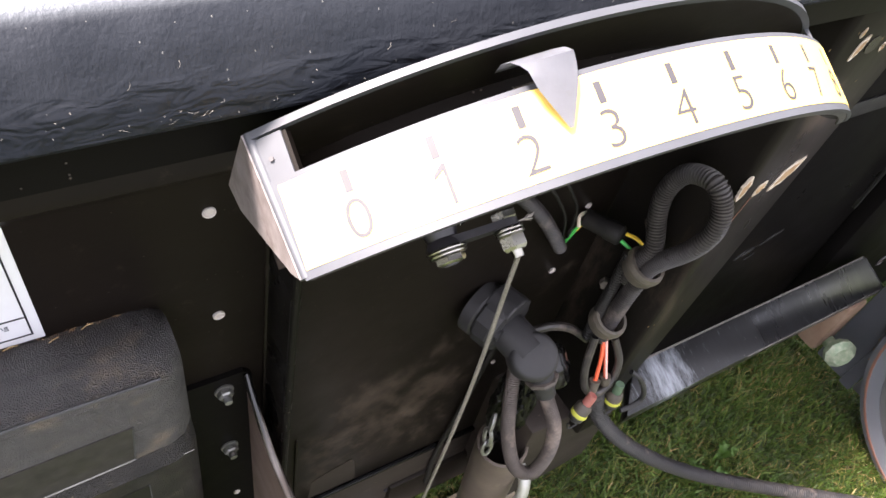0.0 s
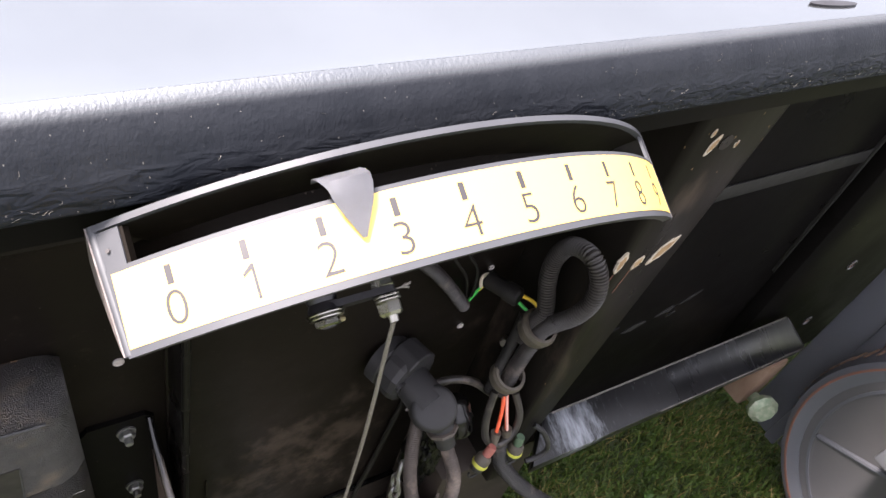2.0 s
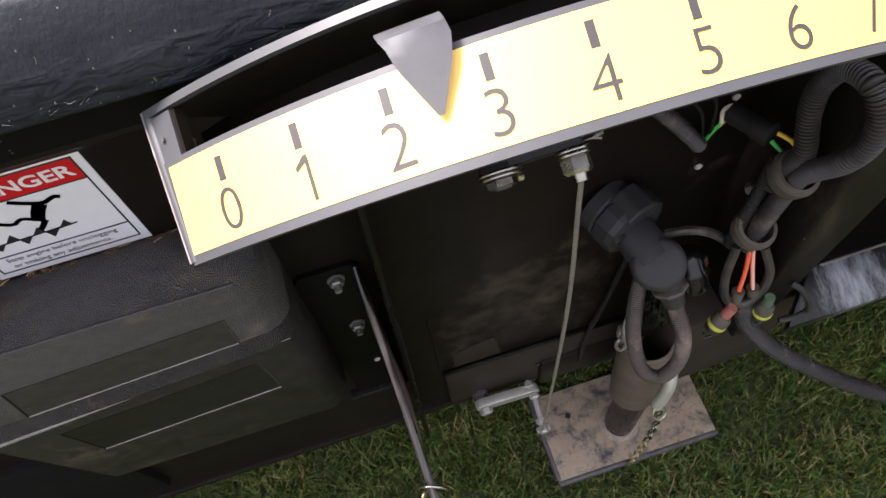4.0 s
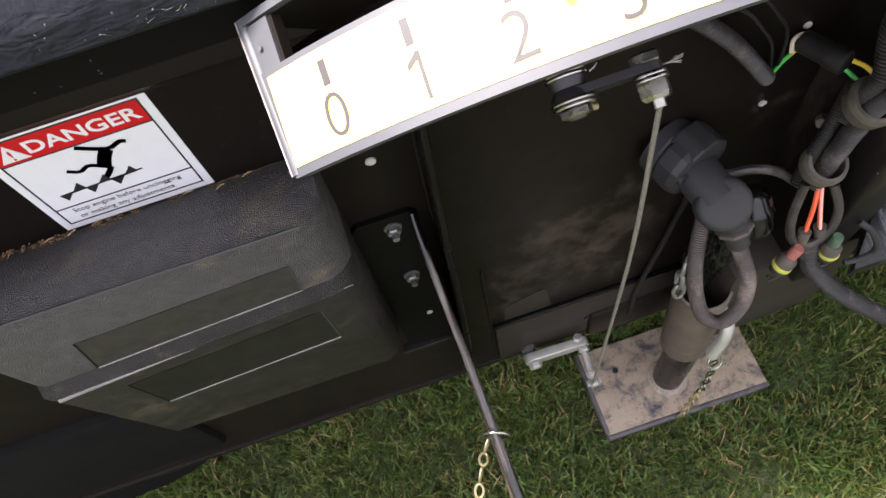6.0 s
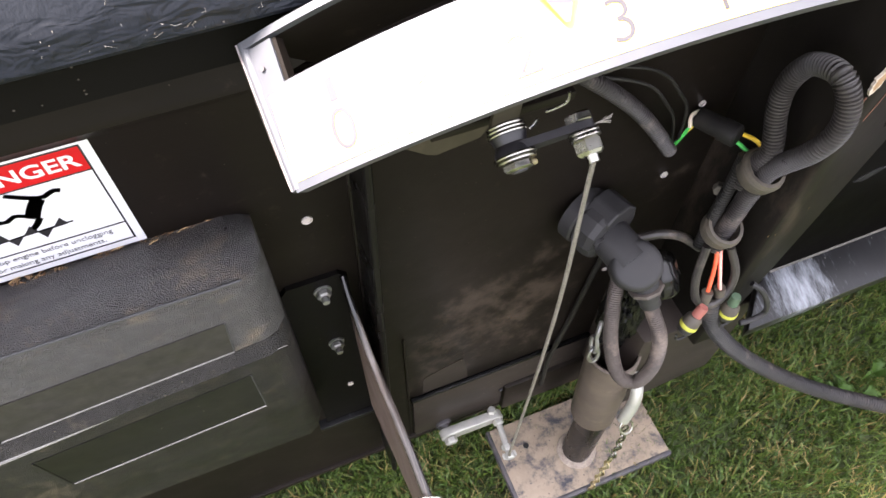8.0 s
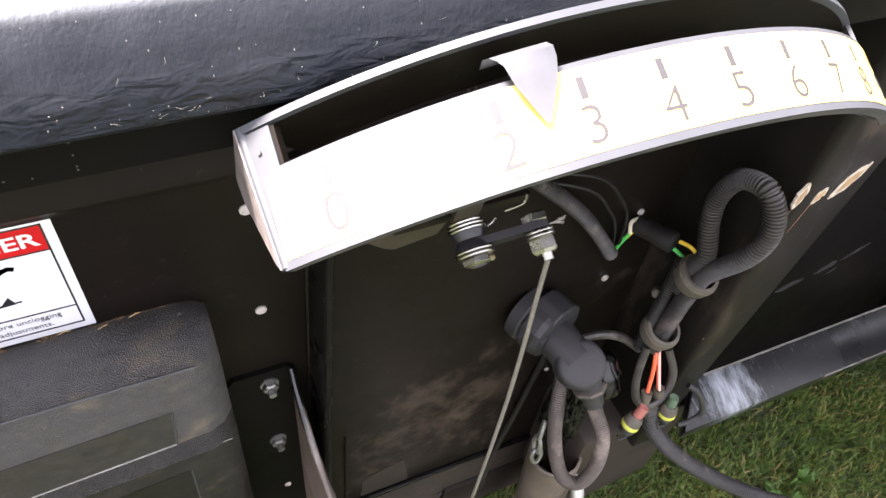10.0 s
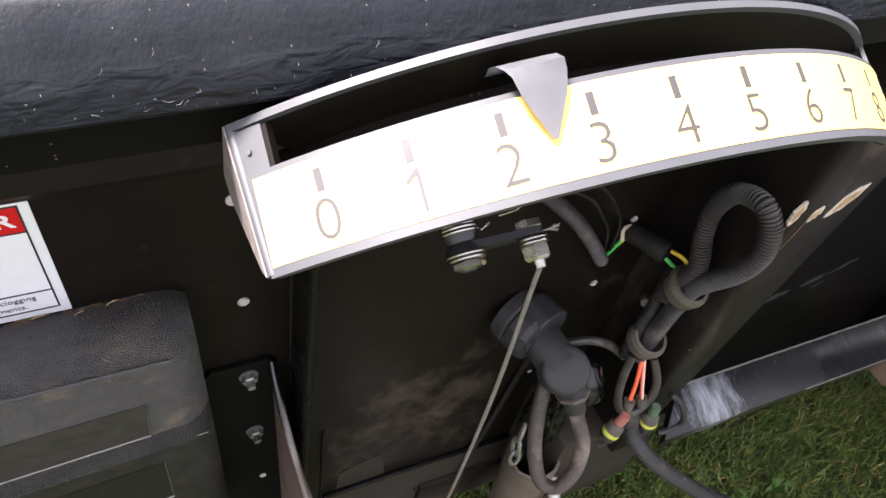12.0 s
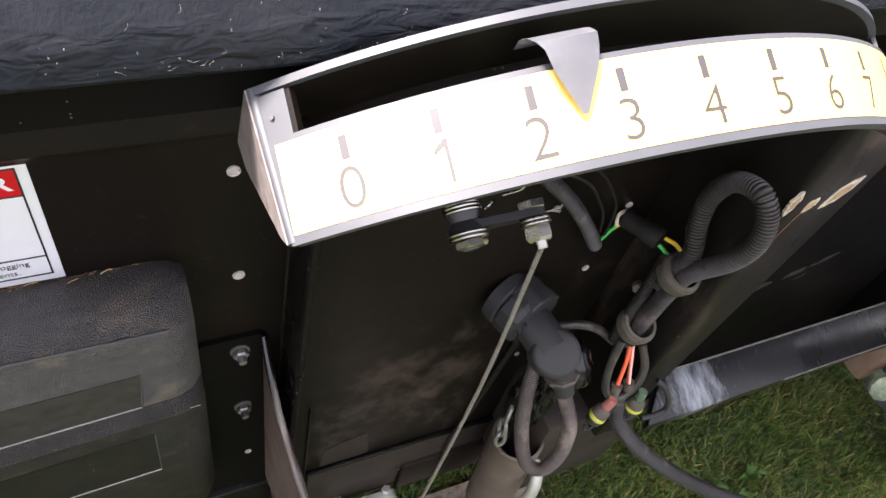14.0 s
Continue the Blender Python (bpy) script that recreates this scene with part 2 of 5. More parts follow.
    "mount": material("olive_dusty_plate", (0.030, 0.024, 0.015), 0.5, second=(0.050, 0.040, 0.026), amount=0.8, scale=22, third=(0.085, 0.064, 0.042), third_scale=26, third_at=0.60, bump=0.2, bump_scale=60, bump_depth=0.0006, spec=0.3),
    "ring_white": material("pale_rust_stain", (0.30, 0.25, 0.20), 0.7, second=(0.14, 0.11, 0.09), amount=0.8, scale=200),
    "oxide": material("oxidised_metal_end", (0.135, 0.112, 0.105), 0.6, metal=0.1, second=(0.25, 0.22, 0.215), amount=0.8, scale=90, third=(0.09, 0.068, 0.06), third_scale=60, third_at=0.54, bump=0.5, bump_scale=160, bump_depth=0.0006),
    "label": material("yellow_film", (0.90, 0.60, 0.12), 0.48, second=(0.87, 0.575, 0.115), amount=0.4, scale=120, spec=1.0, rough_var=0.05),
    "ink": material("black_ink", (0.034, 0.031, 0.035), 0.52, spec=0.48, second=(0.042, 0.038, 0.042), amount=0.4, scale=150, rough_var=0.05),
    "white": material("white_decal", (0.78, 0.78, 0.79), 0.38, second=(0.70, 0.70, 0.70), amount=0.4, scale=60, rough_var=0.06),
    "red": material("red_decal", (0.56, 0.012, 0.014), 0.42, second=(0.50, 0.011, 0.013), amount=0.4, scale=60, rough_var=0.06, spec=0.2),
    "decal_black": material("black_decal", (0.014, 0.013, 0.015), 0.4, second=(0.024, 0.022, 0.024), amount=0.5, scale=60),
    "cable": material("steel_cable", (0.25, 0.23, 0.195), 0.45, metal=0.4, second=(0.13, 0.118, 0.10), amount=0.8, scale=400),
    "sand": material("muddy_steel_plate", (0.29, 0.23, 0.165), 0.72, second=(0.19, 0.148, 0.108), amount=0.8, scale=30, third=(0.038, 0.039, 0.048), third_scale=34, third_at=0.485, bump=0.5, bump_scale=120, bump_depth=0.0012, speck=(0.07, 0.065, 0.065), speck_scale=150, speck_at=0.78),
    "edge": material("worn_dark_edge", (0.038, 0.038, 0.046), 0.5, second=(0.12, 0.105, 0.095), amount=0.7, scale=40, bump=0.3, bump_scale=150, bump_depth=0.0006),
    "inner": material("greasy_dark_steel", (0.010, 0.0085, 0.008), 0.30, second=(0.024, 0.019, 0.016), amount=0.8, scale=20, third=(0.17, 0.14, 0.11), third_scale=14, third_at=0.68, bump=0.2, bump_scale=90, bump_depth=0.0005, spec=0.2),
    "jack": material("dusty_black_tube", (0.070, 0.054, 0.043), 0.55, second=(0.14, 0.108, 0.083), amount=0.8, scale=16, third=(0.24, 0.185, 0.14), third_scale=9, third_at=0.58, bump=0.2, bump_scale=90, bump_depth=0.0005),
    "wheel": material("grey_painted_wheel", (0.098, 0.103, 0.118), 0.5, second=(0.09, 0.092, 0.104), amount=0.7, scale=10, third=(0.15, 0.125, 0.11), third_scale=6, third_at=0.62, bump=0.15, bump_scale=60, bump_depth=0.0005),
    "wheel_light": material("pale_grey_steel", (0.135, 0.139, 0.153), 0.45, second=(0.115, 0.118, 0.13), amount=0.6, scale=14, bump=0.1, bump_scale=80, bump_depth=0.0004),
    "wheel_dark": material("dark_grey_recess", (0.085, 0.083, 0.087), 0.55, second=(0.070, 0.069, 0.074), amount=0.7, scale=9, third=(0.11, 0.085, 0.072), third_scale=5, third_at=0.62),
    "rust": material("rusty_rim_edge", (0.20, 0.085, 0.055), 0.7, second=(0.13, 0.075, 0.06), amount=0.8, scale=60),
    "tan": material("weathered_brown_block", (0.17, 0.105, 0.07), 0.75, second=(0.23, 0.16, 0.115), amount=0.8, scale=25, bump=0.4, bump_scale=120, bump_depth=0.001),
    "lichen": material("verdigris_metal", (0.17, 0.24, 0.15), 0.6, metal=0.3, second=(0.42, 0.42, 0.33), amount=0.8, scale=70),
    "tyre": material("black_tyre_rubber", (0.005, 0.005, 0.005), 0.8, second=(0.008, 0.0075, 0.007), amount=0.6, scale=30, bump=0.3, bump_scale=60, bump_depth=0.001, spec=0.1),
    "bare": material("bare_chip", (0.42, 0.28, 0.15), 0.6, second=(0.22, 0.12, 0.06), amount=1.0, scale=120, stretch=(1, 1, 0.4), bump=0.5, bump_scale=200, bump_depth=0.0006),
    "chip_rim": material("pale_primer", (0.55, 0.49, 0.42), 0.6, second=(0.40, 0.30, 0.20), amount=0.8, scale=160),
    "scratch": material("pale_scuff", (0.16, 0.145, 0.13), 0.6, second=(0.07, 0.065, 0.06), amount=1.0, scale=60),
    "smear": material("rubbed_grey_smear", (0.034, 0.033, 0.033), 0.55, second=(0.012, 0.0115, 0.011), amount=1.0, scale=70, stretch=(1, 1, 0.3), spec=0.2),
    "stiff": material("scuffed_dark_strip", (0.0115, 0.011, 0.0105), 0.6, second=(0.010, 0.0095, 0.009), amount=0.9, scale=30),
    "pale": material("pale_hole_disc", (0.46, 0.43, 0.41), 0.45, second=(0.52, 0.42, 0.37), amount=0.6, scale=150),
    "w_orange": material("orange_insulation", (0.72, 0.10, 0.035), 0.4, second=(0.78, 0.16, 0.08), amount=0.5, scale=90),
    "w_yellow": material("yellow_insulation", (0.75, 0.50, 0.03), 0.4, second=(0.70, 0.46, 0.03), amount=0.5, scale=90),
    "w_green": material("green_insulation", (0.05, 0.50, 0.09), 0.4, second=(0.04, 0.42, 0.08), amount=0.5, scale=90),
    "w_pink": material("pale_pink_insulation", (0.72, 0.42, 0.36), 0.45, second=(0.62, 0.34, 0.28), amount=0.5, scale=90),
    "w_cream": material("cream_insulation", (0.66, 0.58, 0.44), 0.45, second=(0.55, 0.47, 0.35), amount=0.5, scale=90),
    "w_red": material("red_boot", (0.30, 0.095, 0.075), 0.6, second=(0.20, 0.08, 0.06), amount=0.5, scale=70),
    "w_dull": material("dull_green_boot", (0.050, 0.095, 0.055), 0.6, second=(0.09, 0.11, 0.075), amount=0.6, scale=70),
    "w_lime": material("lime_band", (0.46, 0.46, 0.06), 0.45, second=(0.40, 0.40, 0.06), amount=0.6, scale=90),
    "straw": material("dry_straw", (0.48, 0.34, 0.16), 0.7, second=(0.32, 0.21, 0.10), amount=0.8, scale=200),
    "hair": material("pale_lint", (0.17, 0.165, 0.15), 0.7, second=(0.11, 0.105, 0.09), amount=0.8, scale=200),
    "debris": material("brown_debris", (0.16, 0.095, 0.05), 0.85, second=(0.30, 0.19, 0.10), amount=0.9, scale=300, bump=0.8, bump_scale=400, bump_depth=0.002),
    "fleck": material("dry_soil_flecks", (0.14, 0.10, 0.068), 0.9, second=(0.10, 0.075, 0.055), amount=1.0, scale=90),
    "brass": material("yellow_zinc", (0.56, 0.45, 0.24), 0.35, metal=0.9, second=(0.62, 0.57, 0.44), amount=0.7, scale=120),
    "soil": material("lawn_soil", (0.036, 0.046, 0.017), 0.9, second=(0.050, 0.064, 0.022), amount=0.8, scale=40, third=(0.044, 0.042, 0.022), third_scale=7, third_at=0.58, bump=0.6, bump_scale=150, bump_depth=0.004),
    "weed": material("broad_weed_leaf", (0.070, 0.150, 0.022), 0.5, second=(0.095, 0.175, 0.035), amount=0.7, scale=40, bump=0.3, bump_scale=90, bump_depth=0.001),
}


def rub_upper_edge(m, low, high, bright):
    """Paints a sky sheen into the colour between two heights, with a ragged limit."""
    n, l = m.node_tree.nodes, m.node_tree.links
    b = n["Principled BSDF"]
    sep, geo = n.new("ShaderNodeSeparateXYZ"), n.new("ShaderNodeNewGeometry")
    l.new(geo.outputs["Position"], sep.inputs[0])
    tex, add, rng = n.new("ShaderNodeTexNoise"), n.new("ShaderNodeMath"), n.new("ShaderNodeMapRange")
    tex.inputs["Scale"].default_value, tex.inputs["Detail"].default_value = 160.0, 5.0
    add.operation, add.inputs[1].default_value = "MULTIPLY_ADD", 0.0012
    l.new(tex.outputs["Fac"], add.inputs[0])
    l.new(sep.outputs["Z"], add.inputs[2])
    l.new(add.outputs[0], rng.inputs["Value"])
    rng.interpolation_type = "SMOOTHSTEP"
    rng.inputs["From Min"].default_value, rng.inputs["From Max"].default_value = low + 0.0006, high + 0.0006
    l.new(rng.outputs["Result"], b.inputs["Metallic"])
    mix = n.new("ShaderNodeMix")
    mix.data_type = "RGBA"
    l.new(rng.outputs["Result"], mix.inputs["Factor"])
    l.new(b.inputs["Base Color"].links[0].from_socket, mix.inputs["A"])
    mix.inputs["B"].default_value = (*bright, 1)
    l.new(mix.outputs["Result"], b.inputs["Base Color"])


def wrinkle_lower_edge(m, low, high):
    """Folds in the skin of a surface below a height, chained onto its fine relief."""
    n, l = m.node_tree.nodes, m.node_tree.links
    b = n["Principled BSDF"]
    sep, geo = n.new("ShaderNodeSeparateXYZ"), n.new("ShaderNodeNewGeometry")
    l.new(geo.outputs["Position"], sep.inputs[0])
    mask = n.new("ShaderNodeMapRange")
    mask.interpolation_type = "SMOOTHSTEP"
    mask.inputs["From Min"].default_value, mask.inputs["From Max"].default_value = low, high
    mask.inputs["To Min"].default_value, mask.inputs["To Max"].default_value = 1.0, 0.03
    l.new(sep.outputs["Z"], mask.inputs["Value"])
    mp, tex, mul, bp = n.new("ShaderNodeMapping"), n.new("ShaderNodeTexNoise"), n.new("ShaderNodeMath"), n.new("ShaderNodeBump")
    mp.inputs["Scale"].default_value = (0.40, 1.0, 1.0)
    l.new(geo.outputs["Position"], mp.inputs["Vector"])
    l.new(mp.outputs[0], tex.inputs["Vector"])
    tex.inputs["Scale"].default_value, tex.inputs["Detail"].default_value, tex.inputs["Distortion"].default_value = 165.0, 2.0, 0.8
    mul.operation = "MULTIPLY"
    l.new(tex.outputs["Fac"], mul.inputs[0])
    l.new(mask.outputs["Result"], mul.inputs[1])
    bp.inputs["Strength"].default_value, bp.inputs["Distance"].default_value = 1.0, 0.0048
    l.new(mul.outputs[0], bp.inputs["Height"])
    l.new(b.inputs["Normal"].links[0].from_socket, bp.inputs["Normal"])
    l.new(bp.outputs[0], b.inputs["Normal"])


wrinkle_lower_edge(M["fascia"], 1.0725, 1.0910)
# bright sheen of the lip's rolled top, put into its colour
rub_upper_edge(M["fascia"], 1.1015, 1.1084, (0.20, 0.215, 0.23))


def grass_material():
    m = bpy.data.materials.new("grass_blades")
    m.use_nodes = True
    n, l = m.node_tree.nodes, m.node_tree.links
    b = n["Principled BSDF"]
    b.inputs["Roughness"].default_value = 0.55
    geo = n.new("ShaderNodeNewGeometry")
    r = n.new("ShaderNodeValToRGB")
    stops = ((0.0, (0.032, 0.066, 0.007)), (0.42, (0.056, 0.110, 0.012)), (0.72, (0.090, 0.140, 0.018)), (0.86, (0.140, 0.150, 0.032)), (0.93, (0.23, 0.165, 0.055)), (1.0, (0.31, 0.225, 0.095)))
    r.color_ramp.elements[0].position, r.color_ramp.elements[0].color = stops[0][0], (*stops[0][1], 1)
    r.color_ramp.elements[1].position, r.color_ramp.elements[1].color = stops[-1][0], (*stops[-1][1], 1)
    for p, c in stops[1:-1]:
        r.color_ramp.elements.new(p).color = (*c, 1)
    tx = n.new("ShaderNodeTexNoise")
    tc = n.new("ShaderNodeTexCoord")
    tx.inputs["Scale"].default_value = 7.0
    l.new(tc.outputs["Object"], tx.inputs["Vector"])
    add = n.new("ShaderNodeMath")
    add.operation = "MULTIPLY_ADD"
    add.inputs[1].default_value, add.inputs[2].default_value = 0.5, -0.25
    l.new(tx.outputs["Fac"], add.inputs[0])
    s2 = n.new("ShaderNodeMath")
    s2.operation = "ADD"
    l.new(geo.outputs["Random Per Island"], s2.inputs[0])
    l.new(add.outputs[0], s2.inputs[1])
    l.new(s2.outputs[0], r.inputs["Fac"])
    l.new(r.outputs["Color"], b.inputs["Base Color"])
    return m


M["grass"] = grass_material()


# ---- shapes ----
def thing(name, at, label, category, group="", kind=""):
    ob = new(name)
    ob.location = at
    ob.empty_display_size = 0.02
    bpy.context.view_layer.update()
    return tagged(ob, label, category, group, kind)


def part(name, bm, mat, parent=None, label="", smooth=True):
    """One mesh object from a bmesh in world places, under a thing or a part."""
    me = bpy.data.meshes.new(name)
    bmesh.ops.recalc_face_normals(bm, faces=bm.faces)
    bm.to_mesh(me)
    bm.free()
    me.materials.append(M[mat])
    ob = new(name, me)
    if smooth:
        for p in me.polygons:
            p.use_smooth = True
        me.set_sharp_from_angle(angle=radians(35))
    if parent:
        home = Matrix.Identity(4)
        p = parent
        while p:
            home = p.matrix_basis @ home
            p = p.parent
        ob.parent = parent
        me.transform(home.inverted())
    if label:
        tagged(ob, label)
    return ob


def B():
    return bmesh.new()


def block(bm, lo, hi, bevel=0.0, m=None, seg=2):
    """A box between two corners, its edges rounded, turned by m."""
    r = bmesh.ops.create_cube(bm, size=1.0)
    vs = r["verts"]
    lo, hi = Vector(lo), Vector(hi)
    for v in vs:
        v.co = Vector(((v.co.x + 0.5) * (hi.x - lo.x) + lo.x, (v.co.y + 0.5) * (hi.y - lo.y) + lo.y, (v.co.z + 0.5) * (hi.z - lo.z) + lo.z))
    geom = list({e for v in vs for e in v.link_edges})
    if bevel:
        done = bmesh.ops.bevel(bm, geom=geom, offset=bevel, segments=seg, affect="EDGES", profile=0.5)
        vs = list({v for f in done["faces"] for v in f.verts} | {v for v in vs if v.is_valid})
    if m is not None:
        for v in vs:
            v.co = m @ v.co
    return bm


def frame_of(d):
    d = Vector(d).normalized()
    u = d.cross(Vector((0, 0, 1)) if abs(d.z) < 0.95 else Vector((1, 0, 0))).normalized()
    return d, u, d.cross(u).normalized()


def rod(bm, p0, p1, r0, r1=None, seg=20, caps=True, turn=0.0):
    """A round or many-sided bar from p0 to p1."""
    r1 = r0 if r1 is None else r1
    p0, p1 = Vector(p0), Vector(p1)
    d, u, w = frame_of(p1 - p0)
    rings = []
    for p, r in ((p0, r0), (p1, r1)):
        rings.append([bm.verts.new(p + r * (math.cos(2 * math.pi * (i + turn) / seg) * u + math.sin(2 * math.pi * (i + turn) / seg) * w)) for i in range(seg)])
    for i in range(seg):
        bm.faces.new((rings[0][i], rings[0][(i + 1) % seg], rings[1][(i + 1) % seg], rings[1][i]))
    if caps:
        bm.faces.new(rings[0]), bm.faces.new(rings[1])
    return bm


def lathe(bm, p, axis, profile, seg=32, closed=False):
    """Turns (radius, along) pairs about an axis at p."""
    d, u, w = frame_of(axis)
    rings = []
    for r, s in profile:
        rings.append([bm.verts.new(Vector(p) + d * s + max(r, 1e-5) * (math.cos(2 * math.pi * i / seg) * u + math.sin(2 * math.pi * i / seg) * w)) for i in range(seg)])
    pairs = list(zip(rings, rings[1:])) + ([(rings[-1], rings[0])] if closed else [])
    for a, b in pairs:
        for i in range(seg):
            bm.faces.new((a[i], a[(i + 1) % seg], b[(i + 1) % seg], b[i]))
    if not closed:
        bm.faces.new(rings[0]), bm.faces.new(rings[-1])
    return bm


def smooth_line(points, n, loop=False):
    """n points along a soft curve through the given ones, evenly spaced."""
    pts = [Vector(p) for p in points]
    if loop:
        pts = [pts[-1], *pts, pts[0], pts[1]]
    else:
        pts = [pts[0] * 2 - pts[1], *pts, pts[-1] * 2 - pts[-2]]
    fine = []
    for a, b, c, d in zip(pts, pts[1:], pts[2:], pts[3:]):
        for k in range(24):
            t = k / 24
            fine.append(0.5 * ((2 * b) + (c - a) * t + (2 * a - 5 * b + 4 * c - d) * t * t + (3 * b - a - 3 * c + d) * t ** 3))
    fine.append(pts[-2].copy())
    run = [0.0]
    for a, b in zip(fine, fine[1:]):
        run.append(run[-1] + (b - a).length)
    out, j = [], 0
    for i in range(n):
        s = run[-1] * i / (n - 1)
        while j < len(run) - 2 and run[j + 1] < s:
            j += 1
        f = (s - run[j]) / max(run[j + 1] - run[j], 1e-9)
        out.append(fine[j].lerp(fine[j + 1], f))
    return out


def sweep(bm, line, radius, seg=12, caps=True, twist=0.0, flat=1.0):
    """A tube along a line of points; radius is a number or a function of the index."""
    rings, u = [], None
    for i, p in enumerate(line):
        d = (line[min(i + 1, len(line) - 1)] - line[max(i - 1, 0)]).normalized()
        if u is None:
            _, u, _ = frame_of(d)
        u = (u - d * u.dot(d)).normalized()
        w = d.cross(u)
        r = radius(i) if callable(radius) else radius
        rings.append([bm.verts.new(p + r * (math.cos(2 * math.pi * k / seg + twist * i) * u + flat * math.sin(2 * math.pi * k / seg + twist * i) * w)) for k in range(seg)])
    for a, b in zip(rings, rings[1:]):
        for k in range(seg):
            bm.faces.new((a[k], a[(k + 1) % seg], b[(k + 1) % seg], b[k]))
    if caps:
        bm.faces.new(rings[0]), bm.faces.new(rings[-1])
    return bm


def corrugated(bm, points, r, pitch=0.0036, depth=0.0011, seg=14):
    """A ribbed hose: the radius steps up and down along it."""
    length = sum((Vector(b) - Vector(a)).length for a, b in zip(points, points[1:])) * 1.05
    n = int(length / pitch) * 4
    steps = (0.0, 0.0, -depth, -depth)
    return sweep(bm, smooth_line(points, n), lambda i: r + steps[i % 4], seg)


def prism(bm, outline, direction):
    """A flat outline of points, thickened along direction."""
    a = [bm.verts.new(Vector(p)) for p in outline]
    b = [bm.verts.new(Vector(p) + Vector(direction)) for p in outline]
    bm.faces.new(a), bm.faces.new(list(reversed(b)))
    for i in range(len(a)):
        j = (i + 1) % len(a)
        bm.faces.new((a[i], a[j], b[j], b[i]))
    return bm


def profile_along_x(bm, outline, x0, x1, steps=1, wave=0.0):
    """A closed outline of (y, z) drawn out along x."""
    rings = []
    for k in range(steps + 1):
        x = x0 + (x1 - x0) * k / steps
        rings.append([bm.verts.new((x, y, z + wave * noise.noise(Vector((x * 2.3, 0.5, 0))))) for y, z in outline])
    n = len(outline)
    for a, b in zip(rings, rings[1:]):
        for i in range(n):
            bm.faces.new((a[i], a[(i + 1) % n], b[(i + 1) % n], b[i]))
    bm.faces.new(rings[0]), bm.faces.new(rings[-1])
    return bm


def nut(bm, p, axis, across, high):
    """A hexagon nut with softened corners, standing on p along axis."""
    p, d = Vector(p), Vector(axis).normalized()
    r = across / math.sqrt(3)
    rod(bm, p, p + d * high * 0.14, r * 0.90, r, 6)
    rod(bm, p + d * high * 0.14, p + d * high * 0.80, r, r, 6, caps=False)
    rod(bm, p + d * high * 0.80, p + d * high, r, r * 0.80, 6)
    return bm


def lettering(body, size, bend=None, thick=0.0002, slim=0.0):
    """The outline of some writing as a bmesh, centred, in x and y, passed through bend(x, y, z)."""
    cu = bpy.data.curves.new("writing", "FONT")
    cu.body, cu.size, cu.extrude, cu.offset = body, size, thick, slim
    cu.align_x, cu.align_y, cu.resolution_u = "CENTER", "CENTER", 4
    ob = new("writing", cu)
    bpy.context.view_layer.update()
    me = bpy.data.meshes.new_from_object(ob.evaluated_get(bpy.context.evaluated_depsgraph_get()))
    bpy.data.objects.remove(ob)
    bpy.data.curves.remove(cu)
    bm = B()
    bm.from_mesh(me)
    bpy.data.meshes.remove(me)
    xs, ys = [v.co.x for v in bm.verts], [v.co.y for v in bm.verts]
    cx, cy = (min(xs) + max(xs)) / 2, (min(ys) + max(ys)) / 2
    for v in bm.verts:
        v.co.x, v.co.y = v.co.x - cx, v.co.y - cy
        if bend:
            v.co = bend(v.co.x, v.co.y, v.co.z)
    return bm


# ---- ground ----
def build_ground():
    bm = B()
    r = [-3000, -60, -8, -3, -1.2, -0.6, 0, 0.6, 1.2, 2.2, 4, 10, 60, 3000]
    grid = [[bm.verts.new((x, y, 0.006 * noise.noise(Vector((x * 3, y * 3, 0))) if abs(x) < 5 and abs(y) < 5 else 0.0)) for y in r] for x in r]
    for i in range(len(r) - 1):
        for j in range(len(r) - 1):
            bm.faces.new((grid[i][j], grid[i + 1][j], grid[i + 1][j + 1], grid[i][j + 1]))
    tagged(part("ground", bm, "soil"), "mown lawn soil under short grass", "ground", kind="structure")


def build_grass():
    rng = np.random.default_rng(4)
    n = 300000
    x, y = rng.uniform(-0.75, 1.8, n), rng.uniform(-0.15, 1.12, n)
    clump = np.array([noise.noise(Vector((a * 9, b * 9, 0.3))) for a, b in zip(x, y)])
    keep = rng.uniform(0, 1, n) < 0.75 + 0.5 * clump
    x, y, clump = x[keep], y[keep], clump[keep]
    n = len(x)
    high = rng.uniform(0.016, 0.040, n) * (1 + 0.45 * clump)
    wide = rng.uniform(0.0006, 0.0017, n)
    ang, lean, bow = rng.uniform(0, 2 * np.pi, n), rng.uniform(0.1, 1.1, n), rng.uniform(0, 2 * np.pi, n)
    verts = np.zeros((n, 5, 3))
    dx, dy = np.cos(ang), np.sin(ang)
    bx, by = np.cos(bow), np.sin(bow)
    for k, (f, w) in enumerate(((0.0, 1.0), (0.55, 0.8))):
        off = lean * high * f ** 1.6
        for s, c in ((0, -1), (1, 1)):
            verts[:, 2 * k + s, 0] = x + bx * off + c * dx * wide * w
            verts[:, 2 * k + s, 1] = y + by * off + c * dy * wide * w
            verts[:, 2 * k + s, 2] = high * f
    off = lean * high
    verts[:, 4] = np.stack((x + bx * off, y + by * off, high * (1 - 0.3 * lean)), 1)
    i = np.arange(n)[:, None] * 5
    quads = (i + np.array([[0, 1, 3, 2]])).tolist()
    tris = (i + np.array([[2, 3, 4]])).tolist()
    me = bpy.data.meshes.new("grass")
    me.from_pydata(verts.reshape(-1, 3).tolist(), [], quads + tris)
    me.materials.append(M["grass"])
    tagged(new("grass", me), "short mown green lawn grass with dry straw blades", "grass", kind="stuff")


def build_weeds():
